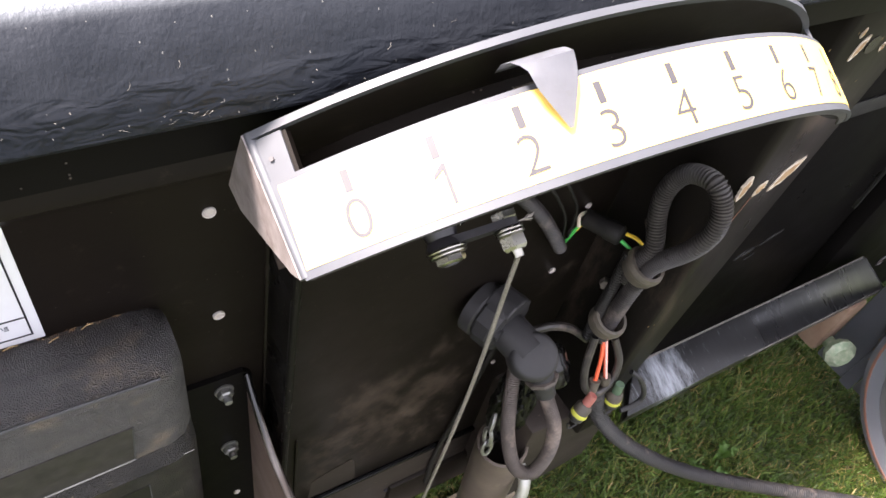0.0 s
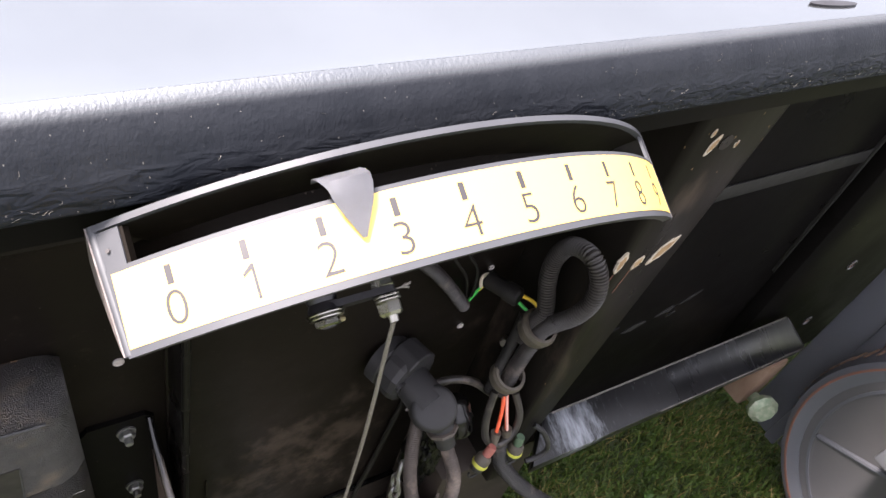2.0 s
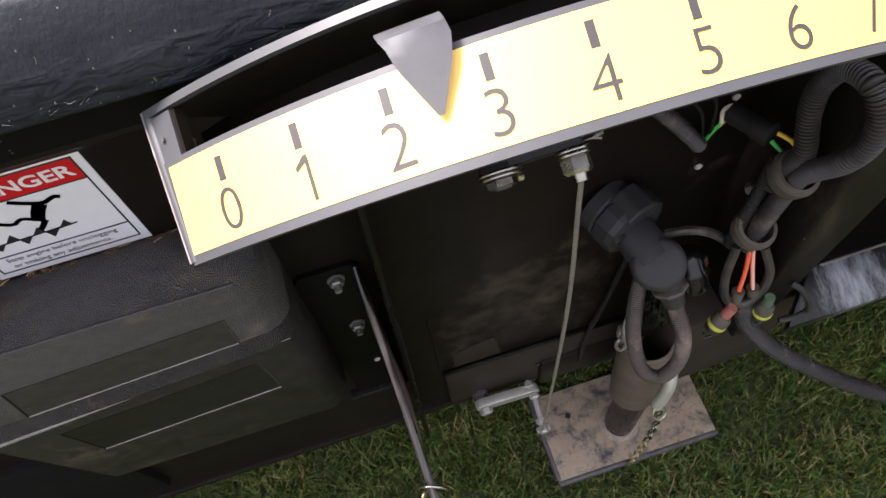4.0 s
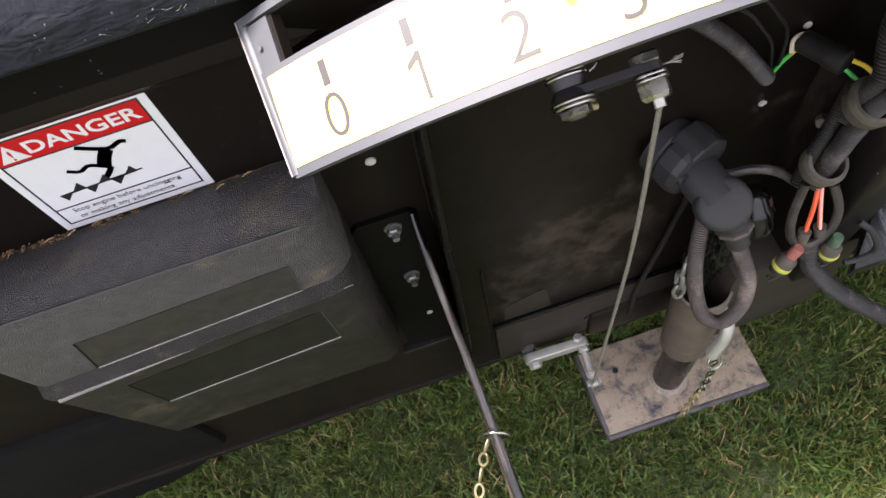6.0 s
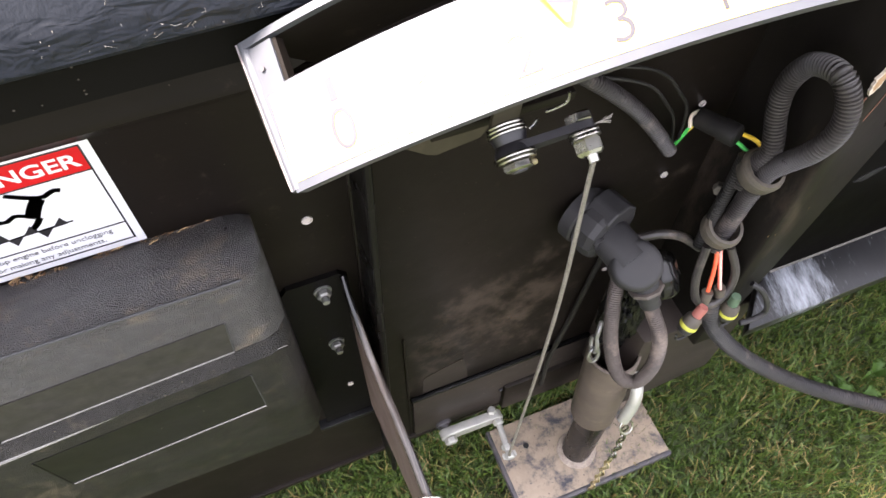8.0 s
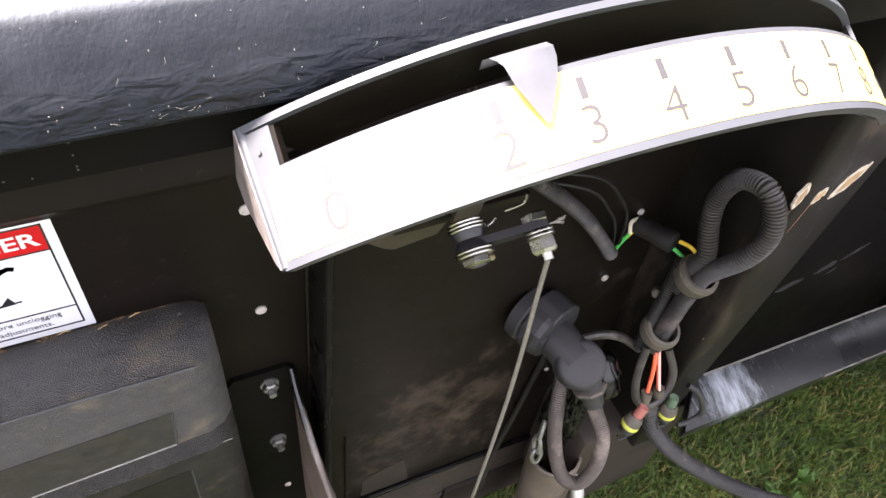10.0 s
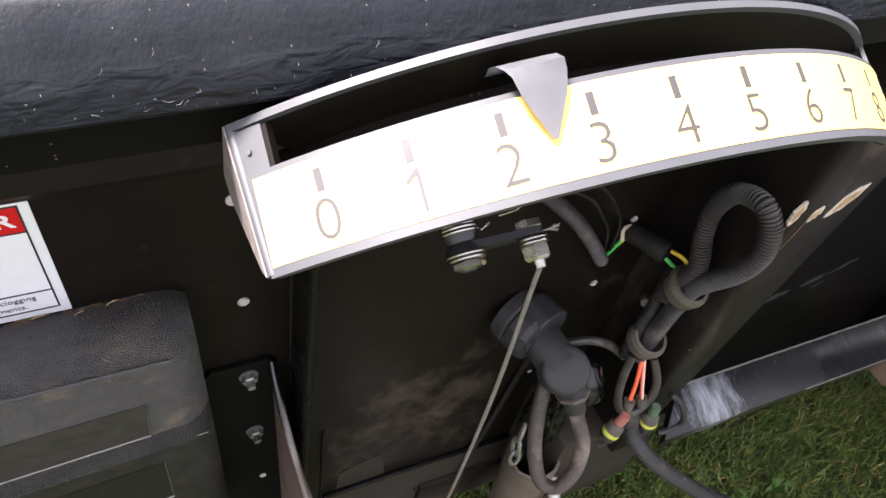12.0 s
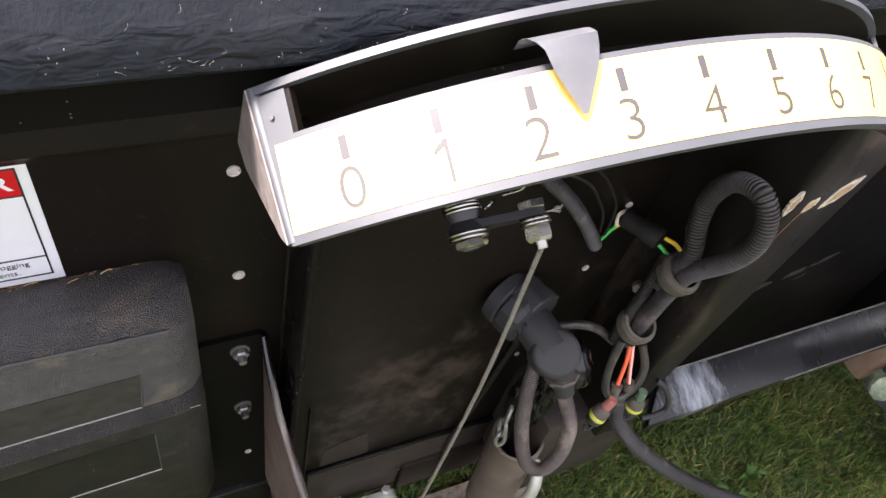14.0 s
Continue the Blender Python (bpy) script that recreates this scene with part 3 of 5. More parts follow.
    """Low broad leaves among the grass, in rosettes."""
    rng = random.Random(8)
    for cx, cy, count in ((0.875, 0.155, 8), (0.905, 0.135, 7), (0.955, 0.165, 6), (0.845, 0.175, 5)):
        w = thing("weed", (cx, cy, 0.0), "low green broad-leaved weed in the lawn", "weed", "weeds in the lawn")
        for i in range(count):
            a, length, wide = rng.uniform(0, 6.28), rng.uniform(0.020, 0.038), rng.uniform(0.004, 0.007)
            d, side = Vector((math.cos(a), math.sin(a), 0)), Vector((-math.sin(a), math.cos(a), 0))
            bm, rows = B(), []
            for k in range(6):
                f = k / 5
                p = Vector((cx, cy, 0.020)) + d * length * f + Vector((0, 0, 0.030 * math.sin(f * 2.4)))
                h = wide * math.sin(math.pi * min(1.0, 0.08 + f * 0.9)) * (1 + 0.25 * (k % 2))
                rows.append([bm.verts.new(p + side * h + Vector((0, 0, 0.003))), bm.verts.new(p), bm.verts.new(p - side * h + Vector((0, 0, 0.003)))])
            for u, v in zip(rows, rows[1:]):
                for q in range(2):
                    bm.faces.new((u[q], u[q + 1], v[q + 1], v[q]))
            bmesh.ops.solidify(bm, geom=list(bm.faces), thickness=0.0005)
            part("leaf", bm, "weed", w)


build_ground()
build_grass()
build_weeds()

# ---- the trailer body ----
WALL = 0.312
trailer = thing("trailer", (0.3, 0.7, 0.2), "black painted steel trailer body with dusty panels", "trailer")


def tapered_post():
    bm = block(B(), (0.466, 0.209, 0.45), (0.570, 0.345, 1.075), 0.006, seg=3)
    for v in bm.verts:
        f = (1.075 - v.co.z) / 0.62
        v.co.x -= 0.092 * 0.88 * f * f * max(0.0, (v.co.x - 0.466) / 0.104)
    return bm


def build_trailer():
    # the lower front panel with its flange and creases
    front = part("front_panel", profile_along_x(B(), [(WALL, 0.20), (WALL, 0.915), (WALL - 0.007, 0.926), (WALL - 0.006, 0.932), (WALL, 0.944), (WALL, 1.078), (WALL + 0.005, 1.078), (WALL + 0.005, 0.20)], -1.3, 0.50), "wall", trailer, "dusty black painted steel panel")
    beam = part("lower_beam", block(B(), (0.148, WALL - 0.005, 0.2075), (0.404, WALL, 0.338), 0.003), "beam", front, "pinkish dust on the lower beam")
    part("drain_slot", block(B(), (0.274, WALL - 0.0056, 0.2615), (0.312, WALL - 0.0045, 0.2675), 0.0024), "decal_black", beam, "dark oblong slot")
    part("crease", block(B(), (0.146, WALL - 0.007, 0.3385), (0.404, WALL, 0.345), 0.0025), "gloss", front, "shiny black folded edge")
    part("dust_patch", prism(B(), [(x, WALL - 0.0006, z) for x, z in ((0.163, 0.3465), (0.226, 0.3465), (0.222, 0.385), (0.217, 0.410), (0.190, 0.402), (0.166, 0.392))], (0, 0.0005, 0)), "beam", front, "greyish dust patch")
    part("seam", block(B(), (0.143, WALL - 0.0025, 0.215), (0.1455, WALL, 0.52), 0.0008), "wall", front)
    part("sill", block(B(), (-1.3, WALL - 0.005, 0.197), (0.49, WALL + 0.03, 0.207), 0.002), "wall", front)
    part("floor_panel", block(B(), (-1.3, WALL + 0.006, 0.198), (1.36, 1.1, 0.204)), "wall", trailer)
    part("rear_panel", block(B(), (-1.3, 1.1, 0.198), (1.36, 1.106, 1.08)), "wall", trailer)
    part("end_panel", block(B(), (-1.306, WALL, 0.198), (-1.3, 1.106, 1.08)), "wall", trailer)
    # the recessed bay beside the post
    bay = part("bay_panel", block(B(), (0.50, 0.345, 0.20), (2.2, 0.350, 1.078)), "paint", trailer)
    part("stiffener", block(B(), (0.62, 0.342, 0.731), (1.172, 0.345, 0.757), 0.001), "stiff", bay, "scuffed dark grey stiffener bar")
    part("fold", block(B(), (0.60, 0.327, 0.985), (1.19, 0.345, 0.995), 0.003), "post", bay)
    # rubbed smears beside the rail, each with a ragged rim
    for cx, cz, long, high, tilt in ((0.842, 0.438, 0.024, 0.007, 0.35), (0.905, 0.455, 0.022, 0.006, 0.45), (0.955, 0.474, 0.020, 0.005, 0.5), (0.930, 0.440, 0.010, 0.003, 0.4), (0.79, 0.452, 0.012, 0.003, 0.3)):
        ring = []
        for k in range(22):
            a = 2 * math.pi * k / 22
            f = 1 + 0.55 * noise.noise(Vector((cx * 90 + math.cos(a) * 1.7, cz * 70 + math.sin(a) * 1.7, 0.4)))
            u, v = long * math.cos(a) * f, high * math.sin(a) * f
            ring.append((cx + u * math.cos(tilt) - v * math.sin(tilt), 0.3442, cz + u * math.sin(tilt) + v * math.cos(tilt)))
        part("scuff", prism(B(), ring, (0, 0.001, 0)), "smear", bay, "rubbed grey smear")
    plate = part("end_plate", block(B(), (1.190, 0.316, 0.060), (2.2, 0.345, 1.06), 0.003), "paint", trailer)
    part("edge_line", block(B(), (1.168, 0.338, 0.47), (1.172, 0.345, 0.80), 0.001), "stiff", plate)
    for x, z in ((1.426, 0.427), (1.476, 0.220)):
        ring = part("bolt_hole", lathe(B(), (x, 0.316, z), (0, -1, 0), [(0.0135, 0), (0.0135, 0.002), (0.0105, 0.003), (0.0085, 0.0), (0.0085, -0.001)], 20, True), "edge", plate, "worn steel ring")
        part("bore", rod(B(), (x, 0.3175, z), (x, 0.3155, z), 0.0083), "rust", ring)
    # square post
    post = part("post", tapered_post(), "post", trailer, "scuffed black square steel post")
    slivers = ((0.4665, 0.8615, 0.4690, 0.8890, 0.0046), (0.4865, 0.8605, 0.4950, 0.8765, 0.0044), (0.5045, 0.8608, 0.5300, 0.8930, 0.0066), (0.488, 0.992, 0.496, 1.012, 0.0036), (0.483, 1.011, 0.485, 1.019, 0.0018), (0.5215, 0.994, 0.5225, 1.002, 0.0018), (0.516, 1.042, 0.528, 1.049, 0.0026))
    for xa, za, xb, zb, half in slivers:
        d = Vector((xb - xa, 0, zb - za))
        across = Vector((-d.z, 0, d.x)).normalized()
        ring = []
        for k in range(20):
            f = k / 10 if k <= 10 else 2 - k / 10
            w = half * math.sin(math.pi * f) ** 0.8 * (1 if k <= 10 else -1) * (1 + 0.5 * noise.noise(Vector((xa * 300 + k * 0.9, za * 200, 0.2))))
            ring.append(Vector((xa, 0.2082, za)) + d * f + across * w)
        chip = part("paint_chip", prism(B(), ring, (0, 0.002, 0)), "chip_rim", post, "chip in the paint down to pale primer")
        mid = sum(ring, Vector()) / len(ring)
        part("bare_core", prism(B(), [mid + (p - mid) * 0.66 + Vector((0, -0.0002, 0)) for p in ring], (0, 0.001, 0)), "bare", chip, "rusty tan bare core")
    for xa, za, xb, zb in ((0.466, 0.860, 0.463, 0.828), (0.486, 0.860, 0.481, 0.830)):
        part("rust_run", sweep(B(), [Vector((xa, 0.2088, za)), Vector(((xa + xb) / 2, 0.2087, (za + zb) / 2)), Vector((xb, 0.2089, zb))], 0.0005, 5), "rust", post)
    part("bolt_hole", rod(B(), (0.507, 0.2095, 1.002), (0.507, 0.2084, 1.002), 0.007), "inner", post)
    # the sloping side rail
    lt, rt, rb, lb = Vector((0.555, 0.240, 0.513)), Vector((1.304, 0.306, 0.322)), Vector((1.322, 0.244, 0.287)), Vector((0.500, 0.185, 0.511))
    down = Vector((0.006, 0.004, -0.030))
    bm = prism(B(), [lt, rt, rb, lb], down)
    bmesh.ops.bevel(bm, geom=list(bm.edges), offset=0.003, segments=2, affect="EDGES", profile=0.5)
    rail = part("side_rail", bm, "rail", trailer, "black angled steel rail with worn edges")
    part("worn_edge", rod(B(), lt.lerp(rt, 0.02) + Vector((0, -0.001, -0.0012)), rt.lerp(lt, 0.01) + Vector((0, -0.001, -0.0012)), 0.0016, None, 6), "scratch", rail)
    part("worn_edge", rod(B(), lb.lerp(rb, 0.35) + Vector((0, 0.0008, -0.0014)), rb.lerp(lb, 0.01) + Vector((0, 0.0008, -0.0014)), 0.0014, None, 6), "scratch", rail)
    part("worn_edge", rod(B(), rt.lerp(rb, 0.05) + Vector((-0.002, 0, -0.001)), rb.lerp(rt, 0.05) + Vector((-0.002, 0, -0.001)), 0.0026, None, 6), "stiff", rail)
    # the foot of the post
    bm = block(B(), (0.405, 0.226, 0.255), (0.562, 0.345, 0.47), 0.008, seg=2)
    for v in bm.verts:
        v.co.z += 0.20 * max(0.0, v.co.x - 0.43) if v.co.z < 0.3 else 0.0
    part("post_foot", bm, "beam", trailer, "dusty black foot of the post")
    # sill below the post
    part("lower_frame", block(B(), (0.28, 0.300, 0.195), (0.62, 0.36, 0.275), 0.006), "wall", trailer)


def build_lid():
    lid = thing("hopper_lid", (0.3, 0.6, 1.11), "black lid with grained front lip and glossy metal top", "lid")
    lip = [(0.200, 1.036), (0.200, 1.064), (0.1875, 1.066), (0.1852, 1.069), (0.1855, 1.074), (0.1868, 1.081), (0.1890, 1.088), (0.1925, 1.095), (0.1972, 1.1010), (0.2030, 1.1052), (0.2070, 1.1068)]
    curve = [(0.2070, 1.1069), (0.2110, 1.1076)]
    lip += [(0.205, 1.098), (0.212, 1.086), (0.212, 1.036)]
    face = [(0.2125, 1.0645)] + lip[2:11] + [(0.2064, 1.1015), (0.2125, 1.075)]
    part("inner_flange", profile_along_x(B(), [(0.204, 1.036), (0.204, 1.0640), (0.2120, 1.0640), (0.2120, 1.036)], -1.5, 2.2, 60, 0.0015), "paint", lid, "dull black flange")
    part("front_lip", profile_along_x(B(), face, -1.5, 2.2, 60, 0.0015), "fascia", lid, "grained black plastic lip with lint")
    sheet = curve + [(0.230, 1.1077), (0.50, 1.109), (1.3, 1.109), (1.3, 1.104), (0.230, 1.1030), (0.208, 1.1020)]
    part("top_sheet", profile_along_x(B(), sheet, -1.5, 2.2, 60, 0.0015), "lid", lid, "glossy grey metal sheet")
    part("underside", block(B(), (-1.5, 0.2125, 1.079), (2.2, 1.2, 1.084)), "wall", lid)
    ring = [(0.553 + 0.024 * math.cos(t * math.pi / 8), 0.222 + 0.0035 * math.sin(t * math.pi / 8) - 0.12 * 0.024 * math.cos(t * math.pi / 8), 1.1070) for t in range(16)]
    part("slot", prism(B(), ring, (0, 0, 0.0014)), "decal_black", lid, "dark slot")
    bm = B()
    rng = random.Random(5)
    def on_lip(x, z):
        y = 0.1851
        for (ya, za), (yb, zb) in zip(lip[3:10], lip[4:11]):
            if za <= z <= zb:
                y = ya + (yb - ya) * (z - za) / (zb - za)
        return Vector((x, y, z))
    for k in range(420):
        x = rng.uniform(-0.35, 1.0)
        z = min(1.1, max(1.0695, rng.choice((rng.uniform(1.070, 1.1), 1.070 + abs(rng.gauss(0, 0.0015)), 1.070 + abs(rng.gauss(0, 0.005))))))
        a, hair = rng.uniform(0, 6.3), k % 3 == 0
        s = rng.uniform(0.002, 0.0045) if hair else rng.uniform(0.0002, 0.0006)
        p = on_lip(x, z)
        q = on_lip(x + math.cos(a) * s, min(1.1, max(1.0695, z + math.sin(a) * s * 0.7)))
        mid = (p + q) / 2 + Vector((rng.uniform(-s, s) * 0.35, -0.0007, rng.uniform(-s, s) * 0.3))
        sweep(bm, [p, mid, q], 0.000065 if hair else 0.00009, 3)
    tagged(part("lint", bm, "hair"), "pale hairs and lint on the lid lip", "lint", kind="stuff")


def build_flecks():
    """Grains of dry soil clinging to the lower panel, in drifts."""
    rng = random.Random(11)
    bm = B()
    drifts = (((0.165, 0.486), (0.200, 0.497), 150, 0.006), ((0.200, 0.497), (0.239, 0.489), 130, 0.005), ((0.239, 0.489), (0.284, 0.474), 150, 0.006), ((0.268, 0.480), (0.288, 0.470), 420, 0.0045), ((0.181, 0.509), (0.201, 0.551), 110, 0.006), ((0.201, 0.551), (0.267, 0.572), 180, 0.010), ((0.16, 0.376), (0.228, 0.388), 260, 0.004), ((0.17, 0.44), (0.35, 0.60), 240, 0.05), ((0.14, 0.36), (0.30, 0.75), 120, 0.08), ((0.13, 0.70), (0.45, 0.60), 60, 0.08))
    for (xa, za), (xb, zb), count, wide in drifts:
        for _ in range(count):
            f = rng.random()
            x, z = xa + (xb - xa) * f + rng.gauss(0, wide * 0.6), za + (zb - za) * f + rng.gauss(0, wide)
            s = rng.choice((0.00012, 0.00015, 0.0002, 0.0002, 0.0003, 0.00045))
            a, q = rng.uniform(0, 3.2), rng.uniform(0.4, 1.0)
            u, w = Vector((math.cos(a), 0, math.sin(a))) * s, Vector((-math.sin(a), 0, math.cos(a))) * s * q
            c = Vector((x, WALL, z))
            vs = [bm.verts.new(c + d) for d in (u, w, -u, -w)]
            top = bm.verts.new(c + Vector((0, -s * 0.6, 0)))
            for i in range(4):
                bm.faces.new((vs[i], vs[(i + 1) % 4], top))
    tagged(part("soil_flecks", bm, "fleck", smooth=False), "pale brown soil specks clinging to the panel", "dirt", kind="stuff")


build_trailer()
build_lid()
build_flecks()


def leaning(bm):
    """Leans an upright shape a little towards its foot."""
    for v in bm.verts:
        v.co.x -= 0.026 * max(0.0, 0.86 - v.co.z)
    return bm


def build_panel_details():
    # holes in the panel; the brightness in them is painted as pale dished discs
    for z, y, r in ((0.888, WALL, 0.0044), (0.779, WALL, 0.0044), (0.469, WALL - 0.005, 0.0034)):
        h = thing("pale_hole", (0.078, y, z), "hole in the black panel drawn as a pale disc", "plug", "panel plugs")
        part("disc", lathe(B(), (0.078, y, z), (0, -1, 0), [(r, 0), (r, 0.0013), (r * 0.82, 0.0017), (r * 0.62, 0.0006), (r * 0.2, 0.0004)], 20), "pale", h)
    for x, z, r in ((0.431, 0.768, 0.0036), (0.421, 0.674, 0.0040), (0.390, 0.515, 0.0030)):
        h = thing("pale_hole", (x, WALL, z), "hole in the black panel drawn as a pale disc", "plug", "panel plugs")
        part("disc", lathe(B(), (x, WALL, z), (0, -1, 0), [(r, 0), (r, 0.0013), (r * 0.82, 0.0017), (r * 0.62, 0.0006), (r * 0.2, 0.0004)], 20), "pale", h)
    rib = thing("panel_rib", (0.119, 0.29, 0.6), "thin vertical black steel flange on the panel", "flange")
    part("flange", leaning(block(B(), (0.1165, 0.266, 0.235), (0.1215, WALL, 0.90), 0.0015)), "rib", rib)
    part("rolled_edge", leaning(rod(B(), (0.119, 0.2665, 0.237), (0.119, 0.2665, 0.898), 0.0034, None, 10)), "rib", rib, "glossy rounded edge")
    part("weld", leaning(rod(B(), (0.1165, 0.3105, 0.41), (0.1165, 0.3105, 0.89), 0.0025, None, 8)), "wall", rib)
    br = thing("bolted_bracket", (0.07, WALL, 0.5), "black steel bracket with two zinc bolts on the panel", "bracket")
    bm = B()
    out = [(0.040, 0.382), (0.040, 0.690), (0.046, 0.698), (0.092, 0.698), (0.099, 0.690), (0.099, 0.382)]
    part("plate", prism(bm, [(x, WALL - 0.005, z) for x, z in out], (0, 0.005, 0)), "paint", br)
    for z in (0.680, 0.578):
        bm = B()
        bolt = part("bolt", nut(lathe(B(), (0.075, WALL - 0.005, z), (0, -1, 0), [(0.0080, 0), (0.0080, 0.0016)], 20), (0.075, WALL - 0.0066, z), (0, -1, 0), 0.0115, 0.0060), "dull_zinc", br, "zinc plated nut")
        part("stud", rod(B(), (0.075, WALL - 0.013, z), (0.075, WALL - 0.018, z), 0.0036, 0.0032, 12), "dull_zinc", bolt)
    foot = part("bottom_edge", block(B(), (0.030, WALL - 0.012, 0.376), (0.104, WALL, 0.382), 0.001), "rail", br)
    # the gusset that stands out from the bracket, with a rolled front edge
    bar = thing("prop_bar", (0.1, 0.30, 0.68), "black steel gusset bar with a rolled edge and wire ring", "bar")
    line = smooth_line([(0.0945, 0.3068, 0.694), (0.0945, 0.290, 0.676), (0.0965, 0.253, 0.640), (0.099, 0.212, 0.628), (0.101, 0.170, 0.618), (0.1025, 0.126, 0.602), (0.105, 0.060, 0.572)], 40)
    bm = B()
    rows = []
    for i, p in enumerate(line):
        f = i / 39
        foot = Vector((0.0955 + 0.004 * f, 0.3068 + (0.064 - 0.3068) * max(0.0, f - 0.55) / 0.45, 0.692 - 0.31 * min(1.0, f / 0.55) + 0.175 * max(0.0, f - 0.55) / 0.45))
        rows.append([bm.verts.new(q + Vector((h, 0, 0))) for q in (p, foot) for h in (-0.0016, 0.0016)])
    for a, b in zip(rows, rows[1:]):
        for u, v in ((0, 1), (1, 3), (3, 2), (2, 0)):
            bm.faces.new((a[u], a[v], b[v], b[u]))
    bm.faces.new([rows[-1][k] for k in (0, 1, 3, 2)])
    part("gusset", bm, "gusset", bar, "dust-filmed steel face")
    part("strap", sweep(B(), line, lambda i: 0.0030 + 0.0015 * i / 39, 12), "strap", bar, "glossy black rolled front edge")
    c = Vector((0.1025, 0.126, 0.602))
    ring = smooth_line([c + Vector((0.0115 * math.cos(t), -0.004 * math.cos(t), 0.0115 * math.sin(t))) for t in [k * math.pi / 4 for k in range(8)]], 40, True)
    part("wire_ring", sweep(B(), ring, 0.0011, 8), "zinc", bar, "zinc wire ring")
    chain_links(bar, [c + Vector((-0.010, -0.004, -0.006)), c + Vector((-0.024, -0.022, -0.035)), c + Vector((-0.035, -0.045, -0.055))], 5, 0.0075, 0.0012, "brass")


def chain_links(owner, pts, count, size, wire, mat):
    """Twisted wire links, each turned a quarter from the one before."""
    line = smooth_line(pts, count)
    for i, p in enumerate(line):
        d = (line[min(i + 1, count - 1)] - line[max(i - 1, 0)]).normalized()
        _, u, w = frame_of(d)
        s = u if i % 2 else w
        loop = [p + d * size * 0.95 * math.cos(t) + s * size * 0.5 * math.sin(t) for t in [k * math.pi / 5 for k in range(10)]]
        part("chain_link", sweep(B(), smooth_line(loop, 22, True), wire, 6), mat, owner)


build_panel_details()


# ---- gauge ----
AX = Vector((0.0075, 0.8896, 0.4567))
E1 = Vector((1.0, -0.0084, 0.0)).normalized()
E2 = Vector((-0.0038, -0.4566, 0.8896))
PIVOT = Vector((0.2120, 0.2448, 0.8818))
RAD, TH0, DTH = 0.2370, -0.5658, 0.1294


def on_arc(th, s, r=0.0):
    return PIVOT + (RAD + r) * (math.sin(th) * E1 + math.cos(th) * E2) + s * AX


def arc_strip(bm, t0, t1, s0, s1, r0, r1, n=48, skew=0.0):
    """A curved strip between two angles, from s0 to s1 across and r0 to r1 thick, its first end cut askew."""
    rings = []
    for i in range(n + 1):
        th = t0 + (t1 - t0) * i / n
        rings.append([bm.verts.new(on_arc(th - (skew * s if i == 0 else 0.0), s, r)) for s, r in ((s0, r0), (s1, r0), (s1, r1), (s0, r1))])
    for a, b in zip(rings, rings[1:]):
        for k in range(4):
            bm.faces.new((a[k], a[(k + 1) % 4], b[(k + 1) % 4], b[k]))
    bm.faces.new(rings[0]), bm.faces.new(rings[-1])
    return bm


def build_gauge():
    k = lambda n: TH0 + DTH * n
    g = thing("level_gauge", PIVOT, "curved grey metal gauge with yellow numbered scale", "gauge")
    t0, t1, skew = k(-0.86), k(10.15), 0.25
    face = part("face_strip", arc_strip(B(), t0, t1, -0.0268, 0.0092, -0.0022, -0.0002, skew=skew), "sheet", g, "bent grey sheet metal strip")
    part("scale_label", arc_strip(B(), k(-0.755), k(10.0), -0.0236, 0.0070, -0.0002, 0.0001), "label", face, "bright yellow adhesive film")
    part("rim", arc_strip(B(), t0, t1, 0.0258, 0.0286, -0.0034, 0.0, skew=skew), "sheet", g, "thin curved grey metal rim")
    part("left_land", arc_strip(B(), t0, k(-0.52), 0.0092, 0.0250, -0.0022, -0.0006, 6, skew), "sheet", g, "grey sheet metal land")
    part("right_land", arc_strip(B(), k(9.85), t1, 0.0092, 0.0262, -0.0022, -0.0004, 6), "sheet", g)
    part("slot_edge", arc_strip(B(), k(-0.52), k(-0.47), 0.0092, 0.0250, -0.0060, -0.0016, 3), "wall", g)
    part("back_plate", arc_strip(B(), t0, t1, 0.0262, 0.0282, -0.050, -0.0034), "wall", g, "dark inner plate")
    part("rivet", rod(B(), on_arc(k(-0.72), 0.0165, -0.001), on_arc(k(-0.72), 0.0165, 0.0004), 0.0009, None, 10), "edge", g)
    for th, sgn in ((t0, -1), (t1, 1)):
        cut = skew if sgn < 0 else 0.0
        a, b = on_arc(th - cut * 0.0288, 0.0286, -0.0012), on_arc(th + cut * 0.0258, -0.0258, -0.0012)
        low = a + Vector((-0.002 * sgn, 0.022, -0.050))
        out = [a, b, b.lerp(low, 0.12) + Vector((0, -0.001, -0.002)), b.lerp(low, 0.88) + Vector((0, -0.003, -0.002)), low + Vector((0, 0.003, 0.002)), a.lerp(low, 0.75) + Vector((0, 0.003, 0))]
        part("end_plate", prism(B(), out, E1 * 0.0022 * sgn), "oxide" if sgn < 0 else "edge", g, "rough oxidised end plate" if sgn < 0 else "dull grey end plate")
    part("corner_roll", rod(B(), on_arc(t0 + skew * 0.0258, -0.0258, -0.0024), on_arc(t0 - skew * 0.0286, 0.0286, -0.0024), 0.0026, None, 16), "sheet", g, "rolled metal corner")
    part("lower_lip", arc_strip(B(), t0, t1, -0.0266, -0.0254, -0.0060, -0.0024, skew=skew), "edge", g, "folded metal lip")
    floor = part("inner_floor", arc_strip(B(), k(-1.9), t1, 0.0150, 0.0288, -0.0420, -0.0400), "wall", g, "dark inner floor")
    for ta, tb in ((k(-1.9), k(1.6)), (k(3.25), t1)):
        part("floor_strip", arc_strip(B(), ta, tb, 0.0060 if tb == t1 else -0.0120, 0.0149, -0.0420, -0.0402, 20), "wall", floor)
